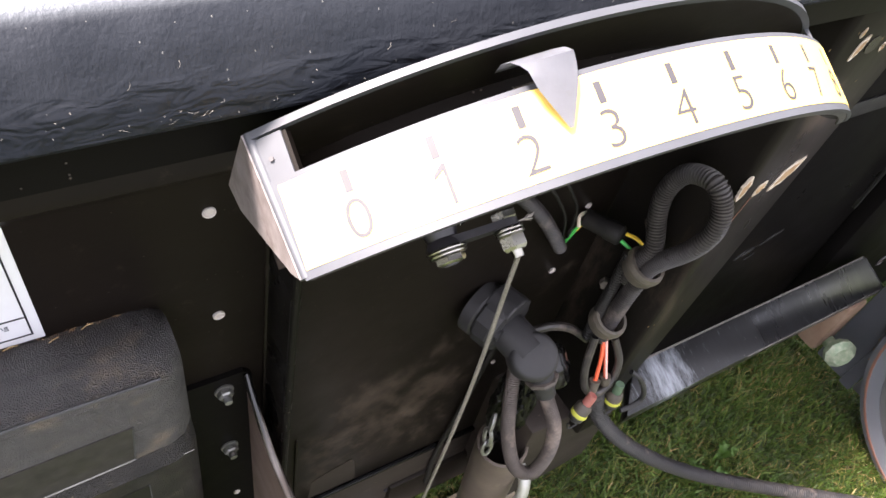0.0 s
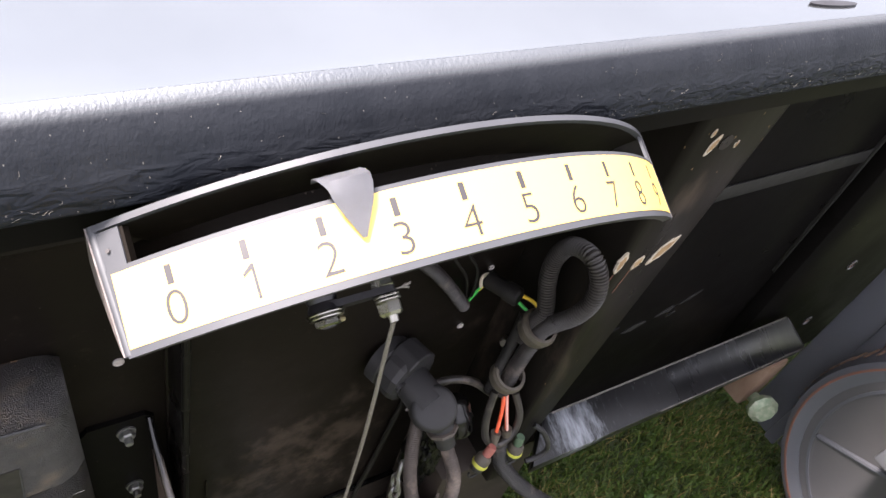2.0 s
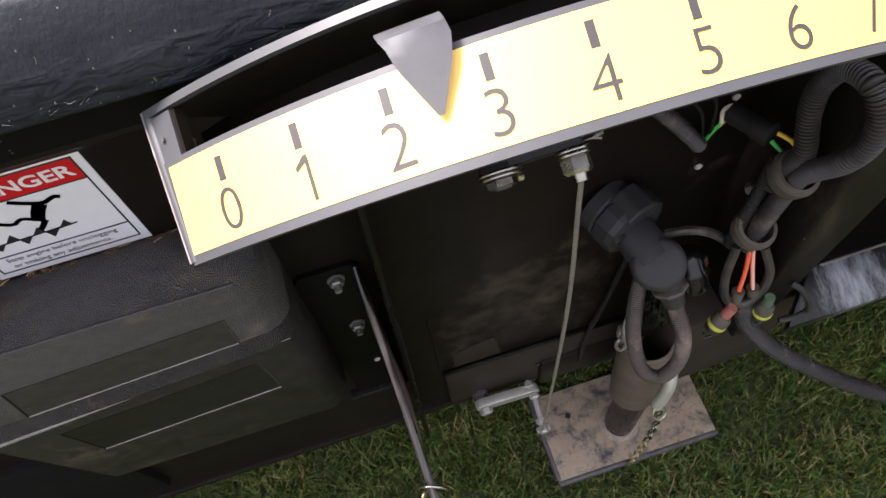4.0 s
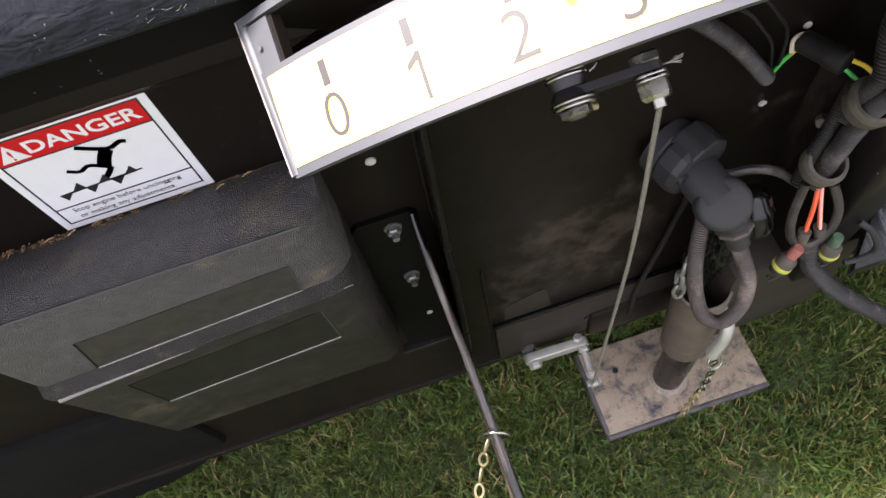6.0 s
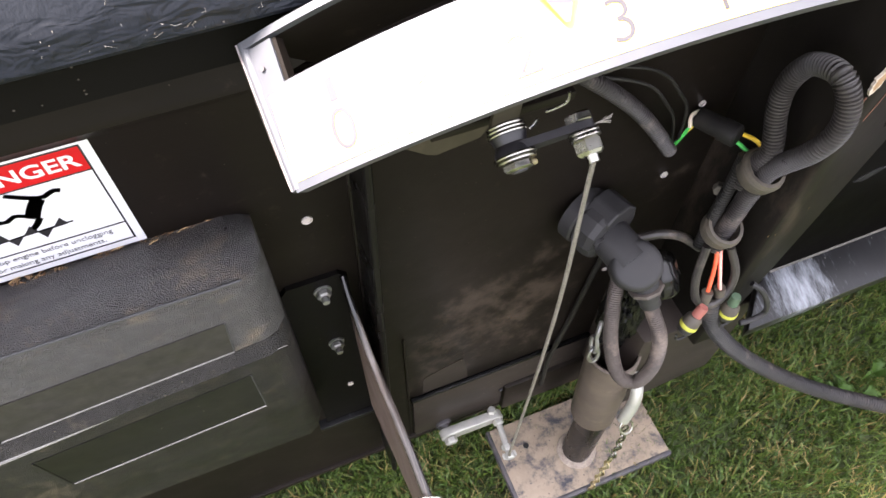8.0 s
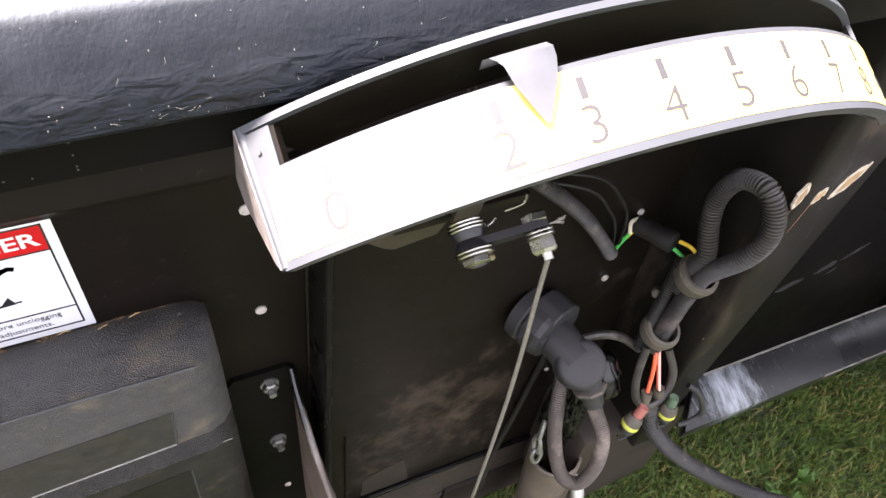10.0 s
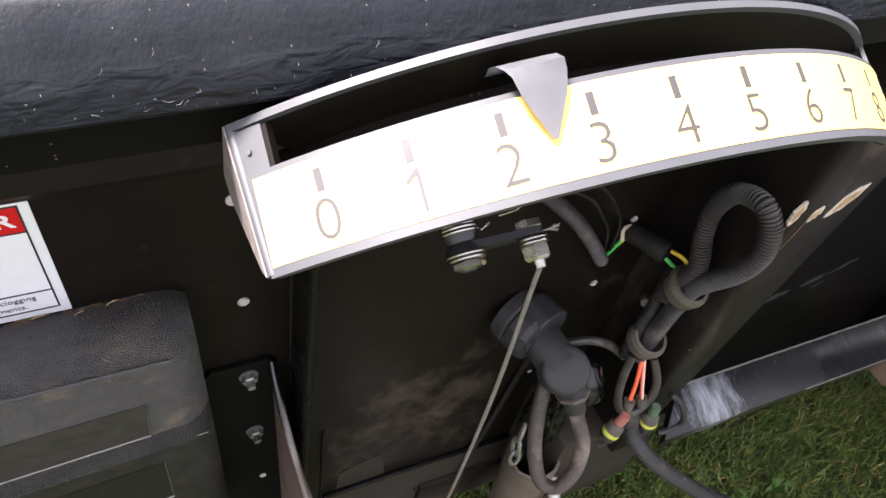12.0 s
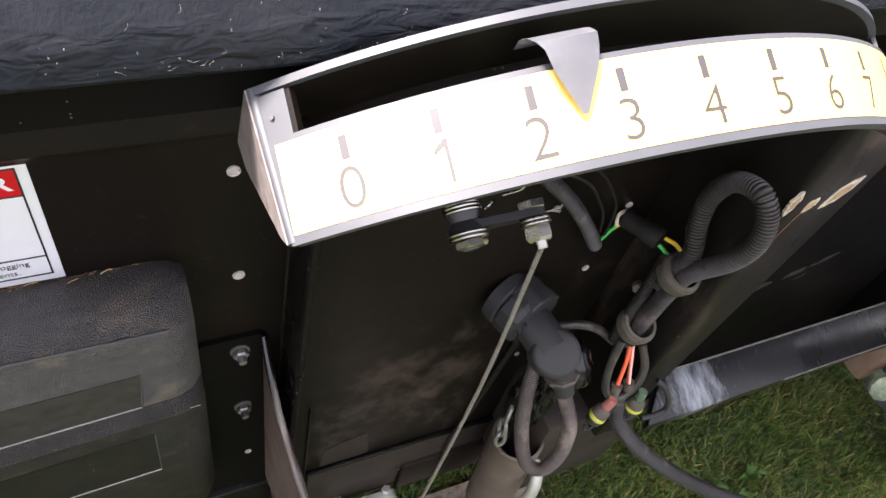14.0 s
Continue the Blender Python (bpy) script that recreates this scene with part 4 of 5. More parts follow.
    for n in range(10):
        th, half = k(n), 0.0014 / RAD
        part("tick_mark", arc_strip(B(), th - half, th + half, -0.0045, 0.0035, 0.0001, 0.00025, 1), "ink", face)
        bend = lambda x, y, z, th=th: on_arc(th + x / RAD, -0.0137 + y, 0.0003 + z)
        if n == 1:
            bm = B()
            for pts in (((0.0018, -0.0071), (0.0018, 0.0071), (0.0006, 0.0071), (0.0006, -0.0071)), ((0.0018, 0.0071), (0.0006, 0.0071), (-0.0030, 0.0040), (-0.0030, 0.0025), (0.0008, 0.0050))):
                prism(bm, [bend(x, y, 0.0) for x, y in pts], E2 * 0.00015)
        else:
            bm = lettering(str(n), 0.0205, bend, 0.00012, -0.0003)
        part("numeral", bm, "ink", face, "printed numeral " + str(n))
    # the plate on the panel that carries the gauge
    out = [(0.112, 0.955), (0.136, 0.852), (0.172, 0.822), (0.180, 0.818), (0.215, 0.823), (0.238, 0.860), (0.252, 0.955)]
    plate = part("mount_plate", prism(B(), [(x, WALL - 0.008, z) for x, z in out], (0, 0.008, 0)), "mount", g, "olive dusty mounting plate")
    part("slot_mark", block(B(), (0.192, WALL - 0.0084, 0.835), (0.204, WALL - 0.0079, 0.8375)), "decal_black", plate)
    part("hook_wire", sweep(B(), smooth_line([(0.2245, 0.240, 0.9095), (0.2300, 0.240, 0.9100), (0.2365, 0.240, 0.9115), (0.2390, 0.240, 0.9140), (0.2385, 0.240, 0.9205)], 20), 0.0010, 8), "zinc", g, "bent zinc wire end")
    part("hook_wire", sweep(B(), smooth_line([(0.2155, 0.240, 0.8985), (0.2185, 0.240, 0.9015), (0.2200, 0.240, 0.9050)], 10), 0.0011, 8), "zinc", g, "bent zinc wire end")
    part("mount_arm", block(B(), (0.16, 0.262, 0.885), (0.26, WALL, 0.893), 0.001), "wall", g)
    # pivot bolt stack
    PV = Vector((0.2030, 0.2559, 0.9000))
    P = lambda s: PV + AX * s
    part("shaft", rod(B(), P(-0.012), P(0.006), 0.0060, None, 16), "edge", g)
    part("bushing", lathe(B(), P(-0.0265), AX, [(0.0125, 0), (0.0120, 0.003), (0.0102, 0.0065), (0.0112, 0.0100), (0.0118, 0.0120)], 28), "decal_black", g, "black rubbery bushing")
    for s, r in ((-0.0285, 0.0135), (-0.0310, 0.0125), (-0.0142, 0.0128), (-0.0118, 0.0128), (-0.0094, 0.0122)):
        part("washer", lathe(B(), P(s), AX, [(r, 0), (r + 0.0004, 0.0009), (r, 0.0018)], 28), "zinc", g, "zinc washer")
    pn = part("pivot_nut", nut(B(), P(-0.0312), -AX, 0.0165, 0.0055), "zinc", g, "zinc plated nut")
    part("stud", rod(B(), P(-0.0360), P(-0.0375), 0.0052, 0.0048, 14), "edge", pn)
    part("split_pin", rod(B(), P(-0.0330) + E1 * 0.0095 - E2 * 0.004, P(-0.0330) + E1 * 0.0135 - E2 * 0.006, 0.0022, None, 10), "brass", pn)
    # pointer, folded over the upper edge of the scale
    ptr = thing("gauge_pointer", on_arc(k(2.4), 0.01), "grey metal pointer folded over the yellow scale", "pointer")
    tp = k(2.42)

    def pp(x, s, r):
        return on_arc(tp + x / RAD, s, r)
    bm = B()
    halves = [(0.0118, 0.0205, -0.012), (0.0118, 0.0195, -0.002), (0.0116, 0.0170, 0.0040), (0.0112, 0.0140, 0.0072), (0.0106, 0.0108, 0.0082), (0.0098, 0.0078, 0.0076), (0.0086, 0.0040, 0.0066), (0.0010, -0.0100, 0.0030)]
    rows = []
    for w, s, r in halves:
        shift = -0.0035 * max(0.0, (s - 0.011) / 0.0095) + 0.0022
        rows.append([bm.verts.new(pp(c * w * 0.86 + shift, s, 0.0022 + (r - 0.0022) * (0.74 - 0.26 * c) if s < 0.013 else r)) for c in (-1, -0.33, 0.33, 1)])
    for a, b in zip(rows, rows[1:]):
        for q in range(3):
            bm.faces.new((a[q], a[q + 1], b[q + 1], b[q]))
    bmesh.ops.solidify(bm, geom=list(bm.faces), thickness=0.0020)
    part("blade", bm, "pointer", ptr, "folded grey metal blade")
    part("stem", prism(B(), [pp(-0.005, 0.0110, -0.014), pp(0.009, 0.0110, -0.014), PV + AX * -0.0074 + E1 * 0.009, PV + AX * -0.0074 - E1 * 0.009], AX * 0.0032), "mount", ptr, "dusty steel pointer arm")
    # lever with the cable bolt
    lev = thing("gauge_lever", PIVOT, "black lever arm with zinc bolts under the gauge", "lever")
    tip = Vector((0.2464, 0.2301, 0.8960))
    root = PV + AX * -0.0240
    tip = tip - AX * (tip - root).dot(AX)
    along = (tip - root).normalized()
    side = along.cross(AX).normalized()
    out = []
    for j in range(7):
        a = math.pi / 2 + math.pi * j / 6
        out.append(root + along * 0.0105 * math.cos(a) + side * 0.0105 * math.sin(a))
    for j in range(7):
        a = -math.pi / 2 + math.pi * j / 6
        out.append(tip + along * 0.008 * math.cos(a) + side * 0.008 * math.sin(a))
    part("arm", prism(B(), [p - AX * 0.002 for p in out], AX * 0.005), "decal_black", lev, "black painted arm")
    part("bolt_head", nut(B(), tip + AX * 0.003, AX, 0.0160, 0.0065), "zinc", lev, "zinc bolt head")
    for s in (-0.0045, -0.0070):
        part("washer", lathe(B(), tip + AX * s, AX, [(0.0098, 0), (0.0100, 0.0008), (0.0098, 0.0017)], 24), "zinc", lev, "zinc washer")
    ln = part("lock_nut", nut(B(), tip - AX * 0.0072, -AX, 0.0160, 0.0105), "zinc", lev, "zinc lock nut")
    part("stud", rod(B(), tip - AX * 0.017, tip - AX * 0.0225, 0.0042, 0.0038, 14), "zinc", ln)
    fray = B()
    for j in range(9):
        q = tip + along * 0.006
        sweep(fray, [q, q + along * 0.006 + side * 0.002 * math.sin(j), q + along * (0.010 + 0.0012 * (j % 4)) + side * 0.004 * math.sin(j * 2.1) + AX * 0.002 * math.cos(j * 1.7)], 0.0004, 4)
    part("frayed_end", fray, "cable", lev, "frayed end of the wire cable")
    # the cable
    c0, c1 = tip - AX * 0.0215, Vector((0.258, 0.228, 0.222))
    n = 700
    mid = c0.lerp(c1, 0.35) + Vector((0.004, -0.003, 0))
    line = smooth_line([c0, mid, c1], n)
    ca = thing("wire_cable", c0, "thin twisted steel cable hanging from the gauge lever", "cable")
    for strand in range(3):
        bm = B()
        pts = []
        for i, p in enumerate(line):
            a = i * 0.8 + strand * 2 * math.pi / 3
            pts.append(p + Vector((math.cos(a), math.sin(a), 0)) * 0.0009)
        sweep(bm, pts, 0.0010, 6)
        part("strand", bm, "cable", ca)


build_gauge()


# ---- tool box and warning sign ----
def build_box():
    bx = thing("tool_box", (-0.08, 0.28, 0.64), "black grained plastic box dusted with soil", "box")
    x0, x1 = -0.233, 0.038

    def rise(x, z):
        """The joint of the two shells runs uphill along the box."""
        w = max(0.0, min(1.0, (0.825 - z) / 0.08, (z - 0.49) / 0.08))
        return 0.088 * (x + 0.07) * w
    prof = [(WALL, 0.812), (0.275, 0.830), (0.262, 0.8325), (0.252, 0.8320), (0.2455, 0.8300), (0.2430, 0.8250), (0.2482, 0.731), (0.2392, 0.722), (0.2405, 0.714), (0.262, 0.486), (0.270, 0.474), (WALL, 0.472)]
    def moulding(pieces):
        """The rounded shell between the two ends, over a run of the profile."""
        bm, rings = B(), []
        for x, inset in ((x0, 0.020), (x0 + 0.006, 0.006), (x0 + 0.016, 0.0), (x1 - 0.016, 0.0), (x1 - 0.006, 0.005), (x1 + 0.002, 0.018)):
            ring = []
            for y, z in pieces:
                yy = y if y == WALL else min(WALL - 0.002, y + inset)
                ring.append(bm.verts.new((x, yy, z - math.copysign(inset * 0.45, z - 0.65) + rise(x, z))))
            rings.append(ring)
        for a, b in zip(rings, rings[1:]):
            for i in range(len(pieces)):
                k = (i + 1) % len(pieces)
                bm.faces.new((a[i], a[k], b[k], b[i]))
        bm.faces.new(rings[0]), bm.faces.new(rings[-1])
        return bm
    # upper shell coloured lighter, lower shell darker, as the light falls on them
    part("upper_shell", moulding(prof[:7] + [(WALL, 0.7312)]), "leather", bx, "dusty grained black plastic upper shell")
    part("lower_shell", moulding([(WALL, 0.7305), (0.2480, 0.7305)] + prof[7:]), "leather_shaded", bx, "grained plastic lower shell with its shade painted in")
    # thin rod that paints the light line along the top front edge
    part("ridge", rod(B(), (x0 + 0.012, 0.2452, 0.8300), (x1 - 0.014, 0.2452, 0.8300), 0.0011, None, 8), "ridge", bx, "ridge with its highlight painted on")
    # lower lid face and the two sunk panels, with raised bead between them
    # bead: its scratches and its bright highlight are both in the pale colour
    part("bead", rod(B(), (x0 + 0.019, 0.2395, 0.7205 + rise(x0, 0.72)), (x1 - 0.003, 0.2425, 0.7205 + rise(x1, 0.72)), 0.0024, 0.0003, 10), "bead", bx, "worn bead with its highlight painted pale")

    def upper(x, z):
        return 0.2482 - 0.0052 * (z - rise(x, z) - 0.731) / 0.094

    def lower(x, z):
        return 0.2405 + 0.0215 * (0.714 - z + rise(x, z)) / 0.228

    def sunk(corners, front, name, skin):
        bl, br, tr, tl = [Vector((x, front(x, z) - 0.0006, z)) for x, z in corners]
        panel = part(name, prism(B(), [bl, br, tr, tl], (0, 0.003, 0)), skin, bx, "smooth shallow panel")
        # edge rods paint the recess's highlights pale and its shaded left side dark
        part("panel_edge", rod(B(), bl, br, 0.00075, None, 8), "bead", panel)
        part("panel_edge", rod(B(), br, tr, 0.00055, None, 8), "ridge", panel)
        part("panel_edge", rod(B(), bl, tl, 0.0008, None, 8), "smooth_shaded", panel)
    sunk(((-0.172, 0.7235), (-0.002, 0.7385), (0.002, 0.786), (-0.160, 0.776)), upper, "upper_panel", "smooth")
    sunk(((-0.170, 0.6065), (-0.001, 0.623), (0.0015, 0.705), (-0.168, 0.686)), lower, "lower_panel", "smooth_shaded")
    # crumbs of dry soil along the joint with the panel
    rng = random.Random(2)
    bm = B()
    for _ in range(900):
        x = x0 + (x1 - x0 - 0.02) * rng.random()
        if noise.noise(Vector((x * 60, 3, 0))) < -0.15:
            continue
        s = rng.choice((0.0003, 0.0005, 0.0007, 0.0012))
        c = Vector((x, WALL - rng.uniform(0.0, 0.006), 0.8125 + rng.uniform(0, 0.0015)))
        vs = [bm.verts.new(c + s * Vector(v)) for v in ((1, 0, 0), (-1, 0.2, 0), (0, 1, 0), (0, -1, 0.3), (0.2, 0, 1), (0, 0, -1))]
        for f in ((0, 2, 4), (2, 1, 4), (1, 3, 4), (3, 0, 4), (2, 0, 5), (1, 2, 5), (3, 1, 5), (0, 3, 5)):
            bm.faces.new([vs[q] for q in f])
    tagged(part("soil_crumbs", bm, "debris", smooth=False), "brown soil crumbs along the top of the box", "debris", kind="stuff")
    bm = B()
    for _ in range(9):
        x = rng.uniform(-0.03, 0.0) if rng.random() < 0.6 else rng.uniform(x0, x1 - 0.03)
        a = rng.uniform(-0.7, 0.7)
        p = Vector((x, WALL - rng.uniform(0.002, 0.010), 0.8155))
        q = p + Vector((math.cos(a) * 0.008, -0.004 * math.sin(a), 0.0012))
        sweep(bm, [p, (p + q) / 2 + Vector((0, 0, 0.001)), q], 0.00045, 4)
    tagged(part("straw_bits", bm, "straw"), "dry straw bits lying on the box", "straw", kind="stuff")


def build_sign():
    s = thing("warning_sign", (-0.083, WALL, 0.867), "white and red danger sticker on the black panel", "sign")
    x0, x1, z0, z1 = -0.136, -0.029, 0.815, 0.920
    y = WALL
    base = part("backing", block(B(), (x0, y - 0.0008, z0), (x1, y, z1)), "white", s, "white adhesive film")

    def slab(name, xa, xb, za, zb, mat, lift):
        return part(name, block(B(), (xa, y - lift, za), (xb, y - 0.0008, zb)), mat, base, "")
    m = 0.0055
    for xa, xb, za, zb in ((x0 + m, x1 - m, z0 + m, z0 + m + 0.0011), (x0 + m, x1 - m, z1 - m - 0.0011, z1 - m), (x0 + m, x0 + m + 0.0011, z0 + m, z1 - m), (x1 - m - 0.0011, x1 - m, z0 + m, z1 - m), (x0 + m, x1 - m, z0 + 0.0232, z0 + 0.0243)):
        slab("border_line", xa, xb, za, zb, "decal_black", 0.0011)
    slab("red_band", x0 + m + 0.0011, x1 - m - 0.0011, z1 - 0.0265, z1 - m - 0.0011, "red", 0.0010)
    slab("band_line", x0 + m, x1 - m, z1 - 0.0276, z1 - 0.0265, "decal_black", 0.0011)
    put = lambda cx, cz, lift: (lambda x, yy, z: Vector((cx + x, y - lift - z, cz + yy)))
    part("word", lettering("DANGER", 0.0150, lambda x, yy, z: Vector((-0.0735 + 1.16 * x, y - 0.0013 - z, z1 - 0.0163 + yy)), 0.0001, 0.0003), "white", base, "white printed word")
    tri = [(x0 + 0.0090, z1 - 0.0242), (x0 + 0.0265, z1 - 0.0242), (x0 + 0.01775, z1 - 0.0090)]
    part("triangle", prism(B(), [(x, y - 0.0014, z) for x, z in tri], (0, 0.0006, 0)), "white", base)
    part("bang", lettering("!", 0.0130, put(x0 + 0.01775, z1 - 0.0186, 0.0016), 0.0001), "red", base)
    part("line_of_text", lettering("Stop engine before unclogging", 0.0062, put(-0.0830, z0 + 0.0185, 0.0012), 0.0001, -0.00006), "decal_black", base)
    part("line_of_text", lettering("or making any adjustments.", 0.0062, put(-0.0860, z0 + 0.0110, 0.0012), 0.0001, -0.00006), "decal_black", base)
    # plain dark shapes in the middle of the sticker
    cx, cz = -0.080, 0.868

    def stroke(pts, w):
        line = smooth_line([(cx + a, y - 0.0012, cz + b) for a, b in pts], 10)
        bm = B()
        rows = []
        for i, p in enumerate(line):
            d = (line[min(i + 1, 9)] - line[max(i - 1, 0)]).normalized()
            nrm = Vector((-d.z, 0, d.x))
            rows.append([bm.verts.new(p + nrm * w), bm.verts.new(p - nrm * w)])
        for a, b in zip(rows, rows[1:]):
            bm.faces.new((a[0], a[1], b[1], b[0]))
        bmesh.ops.solidify(bm, geom=list(bm.faces), thickness=0.0004)
        part("dark_shape", bm, "decal_black", base)
    stroke([(-0.006, 0.023), (0.004, 0.0165), (0.0115, 0.0135), (0.0185, 0.0165), (0.0225, 0.0150)], 0.0018)
    stroke([(0.0085, 0.0130), (0.0035, 0.0060), (-0.0005, -0.0015)], 0.0042)
    stroke([(0.0010, -0.0020), (-0.0080, 0.0042), (-0.0150, 0.0010), (-0.0215, 0.0052)], 0.0016)
    stroke([(0.0030, -0.0030), (-0.0010, -0.0080), (-0.0050, -0.0115)], 0.0020)
    # a saw-toothed band under them
    stroke([(-0.036, -0.0160), (-0.010, -0.0150), (0.0180, -0.0140)], 0.0007)
    for i in range(6):
        x = -0.034 + 0.0088 * i
        way = 1 if i % 2 else -1
        part("dark_shape", prism(B(), [(cx + x - 0.0046, y - 0.0013, cz - 0.0156), (cx + x + 0.0046, y - 0.0013, cz - 0.0150), (cx + x + 0.0020 * way, y - 0.0013, cz - 0.0153 + 0.0072 * way)], (0, 0.0005, 0)), "decal_black", base)


build_box()
build_sign()


# ---- support jack and linkage ----
def build_jack():
    j = thing("support_jack", (0.405, 0.25, 0.0), "dusty steel support jack standing on the grass", "jack")
    bm = B()
    block(bm, (0.278, 0.180, 0.020), (0.550, 0.325, 0.030), 0.004, seg=2)
    plate = part("foot_plate", bm, "sand", j, "muddy sand-coloured steel foot plate")
    part("plate_edge", block(B(), (0.2772, 0.1760, 0.0150), (0.551, 0.1850, 0.0306), 0.003), "edge", plate, "worn dark edge")
    part("plate_edge", block(B(), (0.2755, 0.1850, 0.0150), (0.2840, 0.325, 0.0306), 0.003), "edge", plate, "worn dark edge")
    part("drilled_hole", rod(B(), (0.330, 0.279, 0.0295), (0.330, 0.279, 0.0308), 0.0048), "decal_black", plate)
    part("weld", lathe(B(), (0.405, 0.242, 0.030), (0, 0, 1), [(0.0325, 0), (0.0305, 0.0035), (0.025, 0.006)], 28), "ring_white", plate, "pale dirt ring")
    part("inner_tube", lathe(B(), (0.405, 0.242, 0.030), (0, 0, 1), [(0.0240, 0), (0.0240, 0.30), (0.0220, 0.30)], 36), "inner", j, "dark steel inner tube")
    o = Vector((0.3984, 0.2432, 0.222))
    part("outer_tube", lathe(B(), o, (-0.06, 0.01, 1), [(0.0305, 0), (0.0320, 0.001), (0.0320, 0.209), (0.0305, 0.210), (0.0285, 0.210), (0.0285, 0.0)], 40, True), "jack", j, "dusty dark steel outer tube")
    # retaining pin with its ring and chain
    pin = part("lock_pin", sweep(B(), smooth_line([(0.408, 0.222, 0.392), (0.405, 0.205, 0.388), (0.399, 0.194, 0.368), (0.388, 0.188, 0.336)], 24), 0.0078, 16), "galv", j, "bent galvanised pin")
    c = Vector((0.389, 0.182, 0.336))
    loop = [c + Vector((0.009 * math.cos(t), -0.003 + 0.006 * math.sin(t), 0.009 * math.sin(t) - 0.004)) for t in [k * math.pi / 4 for k in range(8)]]
    part("split_ring", sweep(B(), smooth_line(loop, 28, True), 0.0014, 8), "zinc", pin)
    chain_links(j, [(0.390, 0.180, 0.320), (0.394, 0.177, 0.27), (0.3955, 0.176, 0.20)], 7, 0.0095, 0.0016, "zinc")
    chain_links(j, [(0.3957, 0.176, 0.185), (0.396, 0.176, 0.12), (0.396, 0.176, 0.036)], 9, 0.0095, 0.0016, "brass")
    # chain clip at the tube's head
    chain_links(j, [(0.341, 0.240, 0.528), (0.336, 0.234, 0.508), (0.337, 0.230, 0.490)], 3, 0.0120, 0.0024, "dull_zinc")
    # grease-dark strap loosely looped behind the hose
    bm = B()
    bmesh.ops.create_icosphere(bm, subdivisions=5, radius=1.0)
    for v in bm.verts:
        d = v.co.normalized()
        f = 1 + 0.24 * noise.noise(d * 2.6) + 0.22 * abs(noise.noise(d * 6.0)) + 0.16 * abs(noise.noise(d * 13.0)) + 0.05 * noise.noise(d * 26.0)
        v.co = Vector((0.384 + d.x * 0.021 * f, 0.258 + d.y * 0.020 * f, 0.505 + d.z * 0.070 * f))
    wrap = thing("plastic_wrap", (0.39, 0.25, 0.53), "crumpled glossy black plastic wrap behind the hose", "wrap")
    part("folds", bm, "gloss", wrap)
    # galvanised crank at the foot of the cable
    cr = thing("crank_link", (0.205, 0.30, 0.2), "galvanised crank link bolted under the panel", "link")
    a, b = Vector((0.191, 0.296, 0.217)), Vector((0.264, 0.294, 0.220))
    d = (b - a).normalized()
    up = Vector((0, 0, 1))
    out = [a + d * 0.0115 * math.cos(t) + up * 0.0115 * math.sin(t) for t in [math.pi / 2 + math.pi * q / 8 for q in range(9)]] + [b + d * 0.0095 * math.cos(t) + up * 0.0095 * math.sin(t) for t in [-math.pi / 2 + math.pi * q / 8 for q in range(9)]]
    bm = prism(B(), out, (0, -0.0125, 0))
    bmesh.ops.bevel(bm, geom=list(bm.edges), offset=0.0014, segments=2, affect="EDGES", profile=0.5, clamp_overlap=True)
    part("arm", bm, "galv", cr, "galvanised cast arm")
    part("pivot_shaft", lathe(B(), a, (0, 1, 0), [(0.0085, 0), (0.0085, 0.006), (0.0115, 0.007), (0.0115, 0.022)], 20), "edge", cr, "dark pivot shaft")
    part("bolt_head", nut(B(), a + Vector((0.001, -0.0125, -0.001)), (0, -1, -0.1), 0.016, 0.009), "galv", cr)
    part("clevis_nut", nut(rod(B(), b + Vector((0, 0.006, 0)), b + Vector((0, -0.013, 0)), 0.0052, None, 12), b + Vector((0, -0.0125, 0)), (0, -1, 0), 0.0135, 0.008), "galv", cr)
    part("back_nut", nut(B(), b + Vector((-0.004, -0.001, 0.007)), (0, 0.1, 1), 0.0110, 0.008), "galv", cr)
    c1 = Vector((0.260, 0.232, 0.217))
    part("link_rod", rod(B(), b + Vector((0, -0.018, -0.001)), c1, 0.0044, None, 12), "galv", cr)
    part("lock_nut", nut(B(), c1 + (b - c1).normalized() * 0.013, c1 - b, 0.0125, 0.008), "galv", cr)
    part("end_nut", nut(B(), c1, c1 - b, 0.0135, 0.008), "galv", cr)
    part("cable_tab", block(B(), c1 + Vector((-0.010, -0.006, -0.003)), c1 + Vector((0.010, 0.002, 0.001)), 0.001), "galv", cr)


build_jack()


# ---- electrics ----
def build_electrics():
    pl = thing("trailer_plug", (0.345, 0.28, 0.66), "dark grey trailer plug in a lidded wall socket", "plug")
    A = Vector((0.32, -0.94, 0.02)).normalized()
    c = Vector((0.333, 0.296, 0.666))
    part("mount", lathe(B(), c - A * 0.014, A, [(0.029, 0), (0.029, 0.012), (0.025, 0.016)], 32), "rubber", pl)
    sock = part("socket_cap", lathe(B(), c, A, [(0.0275, 0), (0.0300, 0.003), (0.0300, 0.018), (0.0280, 0.024), (0.022, 0.026)], 12), "rubber", pl, "dark grey lidded socket", False)
    lidup = (Vector((0.18, 0, 1)) - A * Vector((0.18, 0, 1)).dot(A)).normalized()
    right = lidup.cross(A).normalized()
    mtx = Matrix((right, lidup, A)).transposed().to_4x4()
    mtx.translation = c + A * 0.018
    outline = ((-0.015, 0.024), (-0.004, 0.0325), (0.013, 0.0335), (0.026, 0.0245), (0.0315, 0.008), (0.0290, -0.006), (0.004, 0.0), (-0.012, 0.004))
    bm = prism(B(), [mtx @ Vector((u, v, -0.020)) for u, v in outline], A * 0.029)
    bmesh.ops.bevel(bm, geom=list(bm.edges), offset=0.0022, segments=2, affect="EDGES", profile=0.5)
